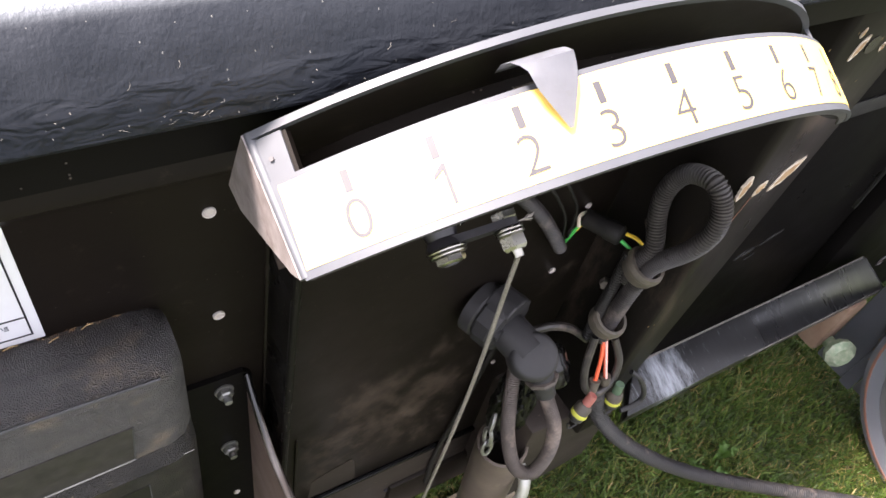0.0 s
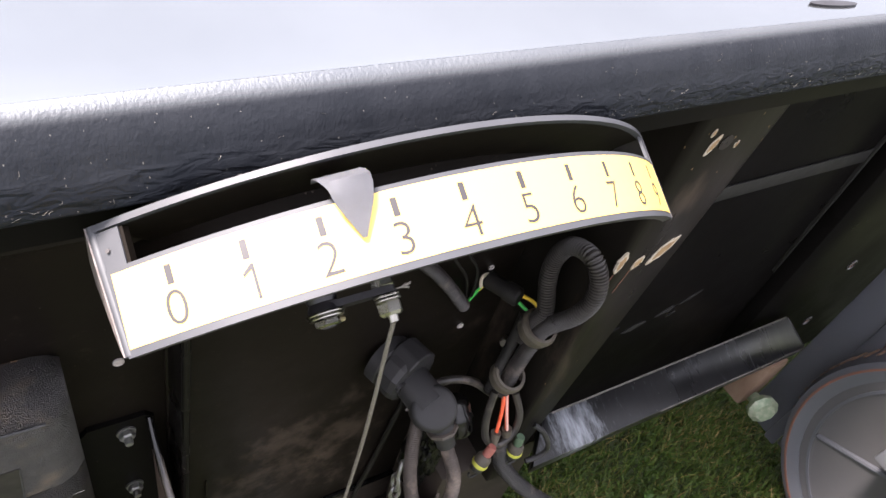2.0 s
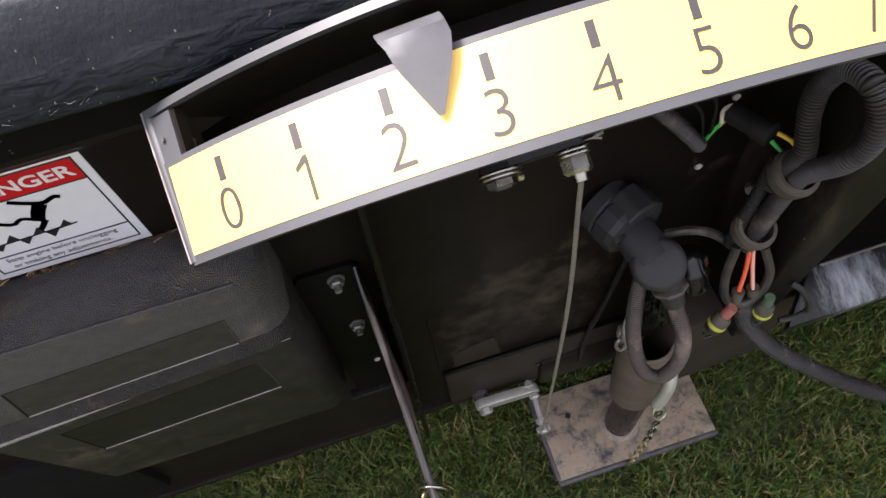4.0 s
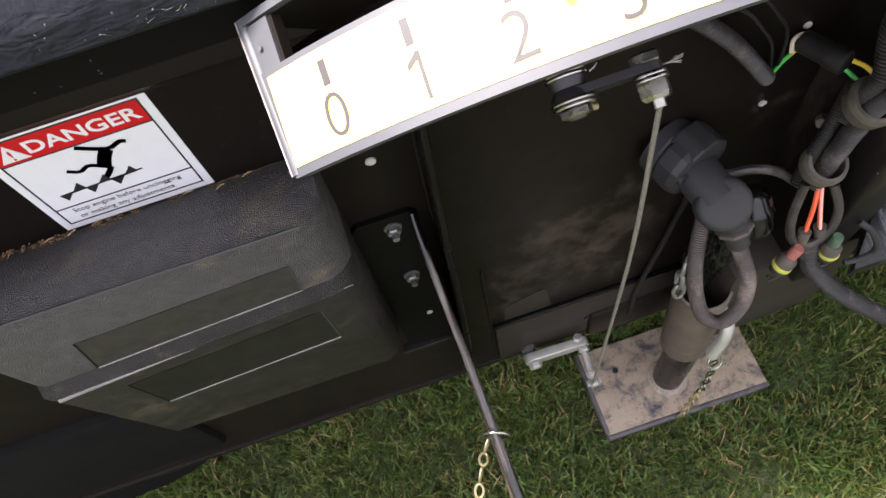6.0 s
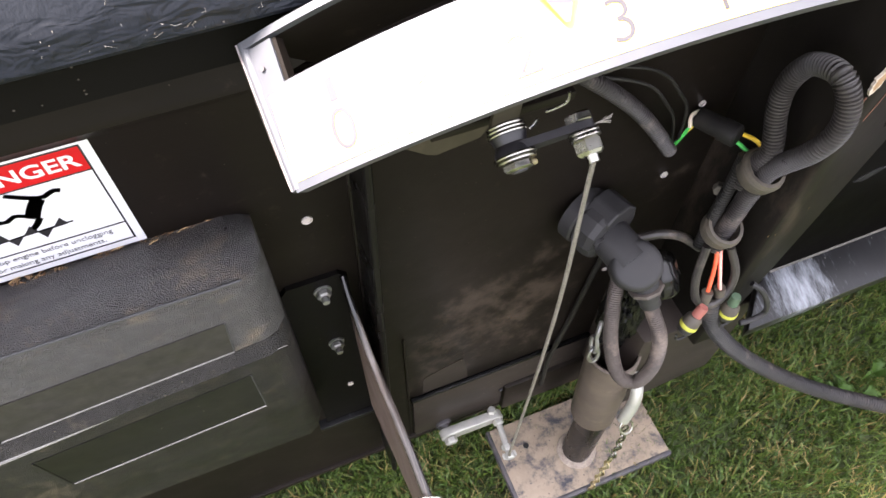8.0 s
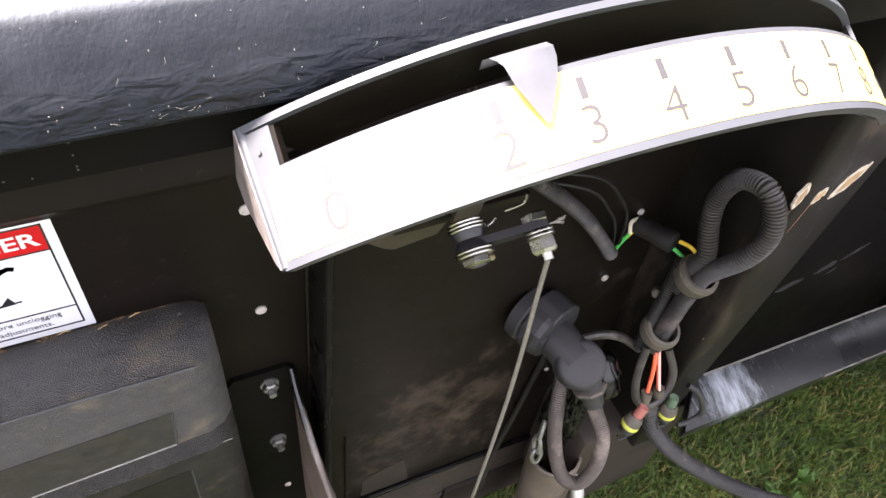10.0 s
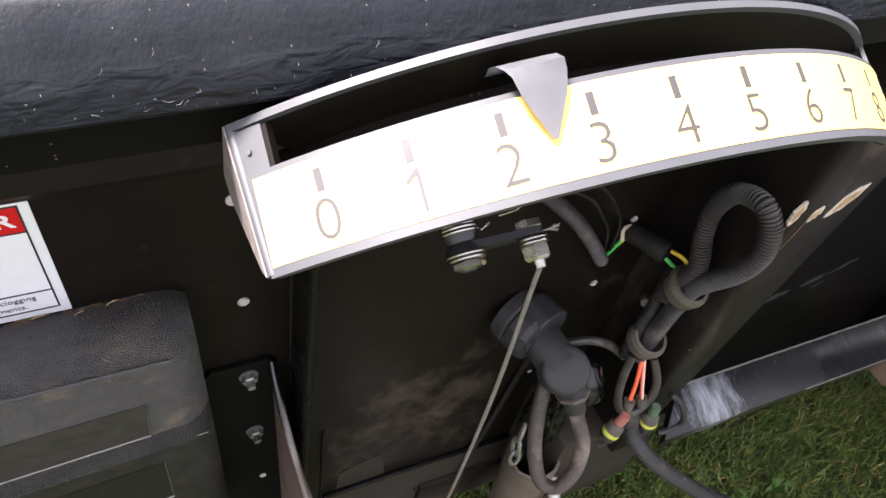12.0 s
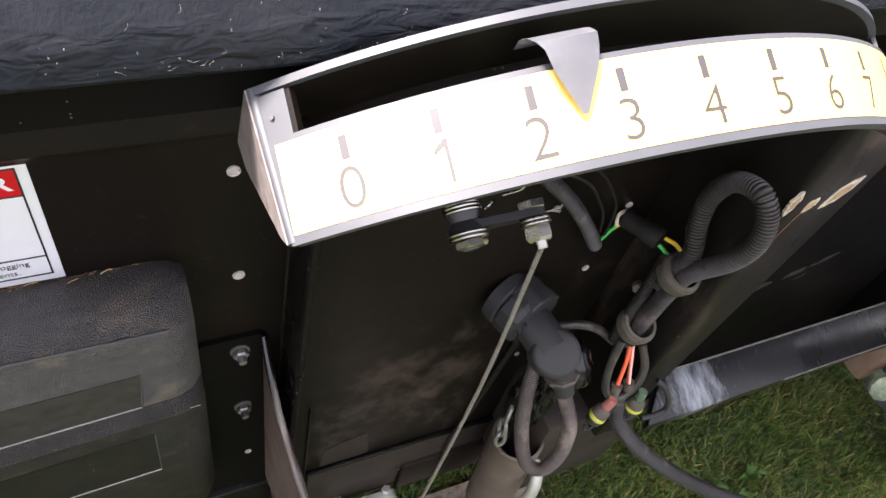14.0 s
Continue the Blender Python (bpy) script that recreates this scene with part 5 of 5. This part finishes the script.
    part("hinged_lid", bm, "rubber", sock, "faceted hinged lid", False)
    part("lid_slot", block(B(), (-0.004, 0.0070, 0.0085), (0.016, 0.0108, 0.0107), 0, mtx), "decal_black", sock)
    part("boss", lathe(B(), c + A * 0.016 - right * 0.019 + lidup * 0.004, A, [(0.0065, 0), (0.0065, 0.013), (0.004, 0.013), (0.004, 0.009)], 16), "rubber", sock)
    body_c = Vector((0.350, 0.238, 0.660))
    cap_ax = Vector((-0.28, -0.45, 0.85)).normalized()
    plug = part("plug_body", lathe(B(), c + A * 0.022, body_c - (c + A * 0.022), [(0.019, 0), (0.020, 0.006), (0.020, 0.030), (0.0195, 0.036)], 32), "rubber", pl, "dark grey rubber plug")
    part("plug_cap", lathe(B(), body_c - cap_ax * 0.022, cap_ax, [(0.017, 0), (0.0220, 0.006), (0.0242, 0.012), (0.0242, 0.028), (0.0236, 0.0315), (0.0218, 0.0345), (0.0190, 0.0358), (0.0100, 0.0372), (0.002, 0.0376)], 40), "rubber", plug)
    g0 = body_c + Vector((0.006, -0.010, -0.012))
    gd = Vector((0.16, -0.50, -0.78)).normalized()
    part("gland", lathe(B(), g0, gd, [(0.0130, 0), (0.0130, 0.012), (0.0112, 0.014), (0.0112, 0.022), (0.0100, 0.024), (0.0100, 0.031)], 24), "rubber", plug, "ribbed cable gland")
    part("gland_flange", lathe(B(), g0 + gd * 0.0085, gd, [(0.0128, 0), (0.0168, 0.0012), (0.0168, 0.0044), (0.0128, 0.0058)], 8), "conduit", plug, "dusty eight-sided flange", False)
    e = g0 + gd * 0.028
    part("flex_hose", corrugated(B(), [e, e + gd * 0.012, (0.366, 0.188, 0.592), (0.365, 0.178, 0.552), (0.350, 0.175, 0.526), (0.334, 0.186, 0.532), (0.328, 0.206, 0.568), (0.332, 0.225, 0.602), (0.344, 0.246, 0.630)], 0.0076, 0.0023, 0.0008), "conduit", pl, "dusty corrugated hose in a loop")
    back = thing("rear_socket", (0.405, 0.255, 0.62), "glossy black socket behind the plug", "socket")
    at, way = Vector((0.393, 0.258, 0.628)), Vector((0.06, -0.62, -0.66)).normalized()
    part("shell", lathe(B(), at, way, [(0.002, 0), (0.010, 0.001), (0.0150, 0.005), (0.0168, 0.011), (0.0168, 0.020), (0.0180, 0.022), (0.0182, 0.026), (0.0170, 0.029), (0.0160, 0.034), (0.0150, 0.042), (0.0120, 0.046), (0.0100, 0.046), (0.0100, 0.030)], 32), "tape", back, "glossy black taped sleeve")
    side = (Vector((0.75, -0.45, 0.45)) - way * Vector((0.75, -0.45, 0.45)).dot(way)).normalized()
    across = way.cross(side)
    bm, grid = B(), []
    for i in range(5):
        a = -0.34 + 0.17 * i
        grid.append([bm.verts.new(at + way * (u + 0.0012 * math.sin(i * 2.3)) + (side * math.cos(a) + across * math.sin(a)) * 0.0172) for u in (0.0115, 0.0155, 0.0192)])
    for p, q in zip(grid, grid[1:]):
        for k in range(2):
            bm.faces.new((p[k], p[k + 1], q[k + 1], q[k]))
    bmesh.ops.solidify(bm, geom=list(bm.faces), thickness=0.0006)
    part("worn_patch", bm, "rust", back, "rusty worn patch")

    h = thing("wiring_harness", (0.435, 0.238, 0.70), "corrugated black wiring harness clamped to the post", "harness")
    def forward(p):
        eye = Vector((0.10, -0.03, 1.25))
        f = min(1.0, max(0.0, (p[0] - 0.436) / 0.040))
        return eye + (Vector(p) - eye) * (1 - 0.085 * f * f * (3 - 2 * f)) - Vector((0.004 * f, 0, 0))
    part("hose_loop", corrugated(B(), [forward(p) for p in ((0.437, 0.243, 0.735), (0.439, 0.242, 0.750), (0.441, 0.240, 0.766), (0.443, 0.238, 0.785), (0.439, 0.248, 0.818), (0.441, 0.253, 0.843), (0.451, 0.250, 0.860), (0.467, 0.237, 0.855), (0.477, 0.225, 0.834), (0.477, 0.219, 0.810), (0.467, 0.221, 0.788), (0.451, 0.228, 0.771), (0.447, 0.233, 0.757), (0.444, 0.234, 0.737), (0.442, 0.235, 0.710), (0.438, 0.234, 0.678), (0.434, 0.232, 0.650))], 0.0086, 0.0031, 0.0015), "conduit_mid", h, "looped corrugated hose")
    part("side_cable", corrugated(B(), [(0.434, 0.250, 0.765), (0.430, 0.246, 0.725), (0.424, 0.242, 0.682), (0.418, 0.236, 0.655)], 0.0058, 0.0030, 0.0010, 12), "tie_black", h, "dark ribbed cable")
    for p, r, tilt in (((0.443, 0.236, 0.757), 0.0180, (0.12, -0.35, 1)), ((0.433, 0.234, 0.680), 0.0172, (0.08, -0.35, 1))):
        clamp = part("clamp", lathe(B(), Vector(p) - Vector(tilt).normalized() * 0.008, tilt, [(r, 0), (r + 0.001, 0.002), (r + 0.001, 0.014), (r, 0.016), (r - 0.003, 0.016), (r - 0.003, 0)], 32, True), "tie", h, "dusty rubber clamp ring")
        part("clamp_band", lathe(B(), Vector(p) + Vector(tilt).normalized() * 0.000, tilt, [(r + 0.0012, 0), (r + 0.0018, 0.001), (r + 0.0018, 0.004), (r + 0.0012, 0.005), (r, 0.005), (r, 0)], 32, True), "tie", clamp)
    for p in ((0.460, 0.262, 0.786), (0.435, 0.258, 0.713)):
        part("clamp_bolt", nut(B(), p, (-0.7, -0.6, 0.3), 0.0105, 0.009), "tie", h)
    # loop of black cable below the lower clamp
    ring = [(0.418, 0.228, 0.668), (0.411, 0.216, 0.632), (0.414, 0.206, 0.606), (0.430, 0.200, 0.594), (0.447, 0.202, 0.604), (0.453, 0.210, 0.628), (0.446, 0.224, 0.656)]
    part("cable_ring", sweep(B(), smooth_line(ring, 60), 0.0042, 10), "conduit_mid", h, "loop of dusty black cable")
    for q, (x, z) in enumerate(((0.425, 0.610), (0.440, 0.608))):
        part("wire", sweep(B(), smooth_line([(0.434 + 0.003 * q, 0.230, 0.660), (0.431 + 0.006 * q, 0.218, 0.638), (x, 0.206, z)], 16), 0.0021, 8), "w_orange", h, "orange wire")
        part("wire_boot", rod(B(), (x, 0.207, z + 0.003), (x - 0.002 + 0.004 * q, 0.203, z - 0.010), 0.0058, 0.0052, 14), "tie", h)
    part("wire", sweep(B(), smooth_line([(0.4365, 0.2285, 0.660), (0.4365, 0.2155, 0.636), (0.4385, 0.2045, 0.612)], 16), 0.0014, 8), "w_pink", h, "pale pink wire")
    cable_a = thing("power_cable", (0.43, 0.19, 0.6), "dark corrugated cable running off over the grass", "cable")
    part("hose", corrugated(B(), [(0.436, 0.206, 0.592), (0.438, 0.201, 0.578), (0.446, 0.192, 0.548), (0.480, 0.174, 0.500), (0.530, 0.150, 0.452), (0.590, 0.120, 0.412), (0.660, 0.085, 0.382), (0.760, 0.030, 0.360), (0.900, -0.060, 0.35)], 0.0092, 0.0038, 0.0019), "conduit_dark", cable_a)
    for x, y, z, boot, nm in ((0.413, 0.194, 0.612, "w_red", "red"), (0.452, 0.194, 0.607, "w_dull", "green")):
        cp = thing("wire_connector", (x, y, z - 0.03), "dark capped connector with a " + nm + " boot and lime band", "connector", "wire connectors")
        d = Vector((-0.45 if nm == "red" else -0.04, -0.12, -1)).normalized()
        p = Vector((x, y, z))
        part("boot", lathe(B(), p, d, [(0.0046, 0), (0.0052, 0.003), (0.0052, 0.014)], 20), boot, cp, nm + " rubber boot")
        part("body", lathe(B(), p + d * 0.013, d, [(0.0062, 0), (0.0086, 0.004), (0.0090, 0.015), (0.0084, 0.017)], 24), "tie", cp)
        part("band", lathe(B(), p + d * 0.0240, d, [(0.0090, 0), (0.0093, 0.0008), (0.0093, 0.0038), (0.0090, 0.0046)], 24), "w_lime", cp, "lime coloured band")
        part("tail", lathe(B(), p + d * 0.0288, d, [(0.0085, 0), (0.0078, 0.006), (0.0048, 0.009)], 24), "rubber", cp)
        q = p + d * 0.040
        part("loop_lug", sweep(B(), smooth_line([q + Vector((-0.006, 0, 0)), q + Vector((-0.004, -0.002, -0.008)), q + Vector((0.006, -0.002, -0.007)), q + Vector((0.007, 0, 0.001))], 16), 0.0013, 6), "rubber", cp)
    hk = thing("wire_hook", (0.51, 0.2, 0.53), "bent grey wire hook on the rail", "hook")
    part("wire", sweep(B(), smooth_line([(0.486, 0.206, 0.590), (0.496, 0.198, 0.582), (0.510, 0.192, 0.556), (0.514, 0.190, 0.536), (0.502, 0.190, 0.528), (0.488, 0.192, 0.526)], 40), 0.0032, 10), "rubber", hk)
    # inline connector with coloured leads
    ic = thing("inline_connector", (0.434, 0.285, 0.765), "black inline connector with green and yellow leads", "connector")
    a, b = Vector((0.424, 0.304, 0.762)), Vector((0.440, 0.269, 0.766))
    d = (b - a).normalized()
    part("sleeve", lathe(B(), a, d, [(0.0085, 0), (0.0094, 0.002), (0.0094, 0.022), (0.0104, 0.024), (0.0104, (b - a).length - 0.002), (0.0085, (b - a).length)], 20), "tie_black", ic)
    part("lead", sweep(B(), smooth_line([(0.4300, 0.2995, 0.7616), (0.4290, 0.3040, 0.7650), (0.4240, 0.3065, 0.7660), (0.4180, 0.3060, 0.7625), (0.4155, 0.3000, 0.7553)], 24), 0.0019, 8), "w_cream", ic, "cream lead")
    part("lead", sweep(B(), smooth_line([a + Vector((-0.004, -0.002, -0.004)), a + Vector((-0.009, 0.0, -0.020)), a + Vector((-0.016, 0.002, -0.042))], 20), 0.0018, 8), "w_green", ic, "green lead")
    part("lead", sweep(B(), smooth_line([a + Vector((-0.002, -0.003, -0.003)), a + Vector((-0.006, -0.001, -0.012)), a + Vector((-0.010, 0.001, -0.024))], 20), 0.0019, 8), "w_yellow", ic, "yellow lead")
    part("lead", sweep(B(), smooth_line([b + Vector((0.003, -0.001, 0.003)), b + Vector((0.008, -0.012, 0.004)), b + Vector((0.013, -0.026, -0.003))], 12), 0.0019, 8), "w_yellow", ic, "yellow lead")
    part("lead", sweep(B(), smooth_line([b + Vector((-0.001, -0.002, -0.004)), b + Vector((0.004, -0.014, -0.007)), b + Vector((0.012, -0.026, -0.010))], 12), 0.0019, 8), "w_green", ic, "green lead")
    bh = thing("black_hose", (0.36, 0.30, 0.79), "black corrugated hose against the panel", "hose")
    part("hose", corrugated(B(), [(0.275, 0.303, 0.874), (0.318, 0.300, 0.836), (0.350, 0.299, 0.803), (0.374, 0.298, 0.772), (0.392, 0.299, 0.746), (0.402, 0.300, 0.731)], 0.0070, 0.0034, 0.0012), "conduit_mid", bh)
    tw = thing("thin_leads", (0.37, 0.30, 0.83), "thin black leads arching beside the hose", "wire")
    for q in range(2):
        a, b = 0.010 * q, 0.009 * q
        part("lead", sweep(B(), smooth_line([(0.290, 0.306, 0.856 + b), (0.335 + a, 0.303, 0.838 + b), (0.362 + a, 0.303, 0.820 + b), (0.380 + a, 0.303, 0.797 + b), (0.397 + a, 0.304, 0.769 + b), (0.408 + 0.5 * a, 0.305, 0.726 + b)], 40), 0.0015, 8), "tie_black", tw)
    bw = thing("back_wire", (0.33, 0.30, 0.55), "dark cable hanging behind the plug", "cable")
    part("cable", sweep(B(), smooth_line([(0.378, 0.304, 0.600), (0.369, 0.304, 0.537), (0.357, 0.304, 0.428), (0.343, 0.303, 0.330), (0.338, 0.298, 0.25)], 40), 0.0034, 8), "tie_black", bw)
    sd = thing("side_lead", (0.41, 0.27, 0.66), "dark cable from the socket to the clamp", "cable")
    part("cable", sweep(B(), smooth_line([(0.372, 0.268, 0.650), (0.392, 0.262, 0.655), (0.412, 0.254, 0.651), (0.430, 0.242, 0.638)], 30), 0.0046, 10), "conduit_mid", sd)


build_electrics()


# ---- wheel and parts beyond the rail ----
def build_wheel():
    c, X = Vector((1.25, -0.115, 0.285)), Vector((-1, 0, 0))
    wh = part("wheel", lathe(B(), c, X, [(0.285, -0.14), (0.293, -0.11), (0.293, -0.02), (0.286, 0.0), (0.272, 0.004), (0.262, 0.0), (0.250, -0.004), (0.255, -0.13)], 72, True), "wheel", trailer, "dusty grey painted wheel with rusty rim line")
    part("rim_line", lathe(B(), c, X, [(0.2735, 0.0), (0.2760, 0.0048), (0.2715, 0.0048), (0.2700, 0.0)], 72, True), "rust", wh, "rusty edge line")
    disc = part("disc", lathe(B(), c, X, [(0.254, -0.030), (0.2535, -0.006), (0.2345, -0.006), (0.2290, -0.0085), (0.2240, -0.0095), (0.10, -0.012), (0.002, -0.012)], 64), "wheel_dark", wh, "dark grey recessed disc")
    part("recess_lip", lathe(B(), c, X, [(0.2345, -0.0058), (0.2345, -0.0040), (0.2290, -0.0040), (0.2290, -0.0058)], 64, True), "wheel", wh, "pale grey recess lip")
    part("spoke_rib", rod(B(), c + Vector((0.010, 0.05, 0.010)), c + Vector((0.010, 0.216, -0.070)), 0.006, None, 8), "wheel", wh)
    part("hub", lathe(B(), c, X, [(0.05, -0.03), (0.05, 0.02), (0.04, 0.028)], 28), "wheel_dark", wh)
    bm = B()
    for k in range(72):
        a = 2 * math.pi * k / 72
        rod(bm, c + Vector((0.02, 0.2925 * math.cos(a), 0.2925 * math.sin(a))), c + Vector((0.11, 0.2925 * math.cos(a), 0.2925 * math.sin(a))), 0.0035, None, 5)
    part("tread_ribs", bm, "tan", wh, "worn brown ribbed tread")
    bx = thing("grey_box", (1.2, 0.0, 0.35), "light grey steel box beside the wheel", "box")
    part("housing", block(B(), (1.16, -0.20, 0.36), (1.24, 0.012, 0.428), 0.004), "wheel_light", bx)
    part("cover", block(B(), (1.150, -0.205, 0.4285), (1.243, 0.018, 0.4365), 0.002), "wheel_light", bx)
    ms = thing("grey_mast", (1.33, 0.2, 0.4), "grey painted folded steel mast", "mast")
    part("channel", block(B(), (1.325, 0.170, 0.05), (1.360, 0.246, 1.00), 0.004), "wheel", ms, "grey painted channel")
    part("flange", block(B(), (1.315, 0.150, 0.05), (1.325, 0.176, 1.00), 0.003), "wheel", ms)
    part("web", block(B(), (1.330, 0.060, 0.05), (1.342, 0.150, 0.80), 0.003), "wheel_dark", ms)
    for z in (0.64, 0.60):
        part("bolt", nut(B(), (1.325, 0.185, z), (-1, 0, 0.2), 0.024, 0.016), "galv", ms)
    blk = thing("brown_block", (1.25, 0.25, 0.17), "weathered brown block under the rail end", "block")
    part("block", block(B(), (1.222, 0.236, 0.135), (1.280, 0.290, 0.275), 0.008), "tan", blk)
    gb = thing("wing_bolt", (1.245, 0.2, 0.16), "verdigris-coated bolt beside the block", "bolt")
    part("head", lathe(B(), (1.245, 0.215, 0.165), (-0.4, -0.75, 0.3), [(0.016, 0), (0.030, 0.010), (0.032, 0.022), (0.020, 0.032)], 10), "lichen", gb)
    part("shank", rod(B(), (1.245, 0.215, 0.165), (1.262, 0.250, 0.150), 0.013, None, 12), "lichen", gb)
    part("tyre", lathe(B(), (-0.515, 0.335, 0.26), (0, 1, 0), [(0.14, 0.01), (0.20, 0.0), (0.245, 0.006), (0.262, 0.03), (0.265, 0.09), (0.262, 0.16), (0.14, 0.18)], 56), "tyre", trailer, "black rubber tyre in deep shade")
    part("mudguard", block(B(), (-0.80, 0.300, 0.255), (-0.245, 0.340, 0.48), 0.01), "tyre", trailer)


build_wheel()
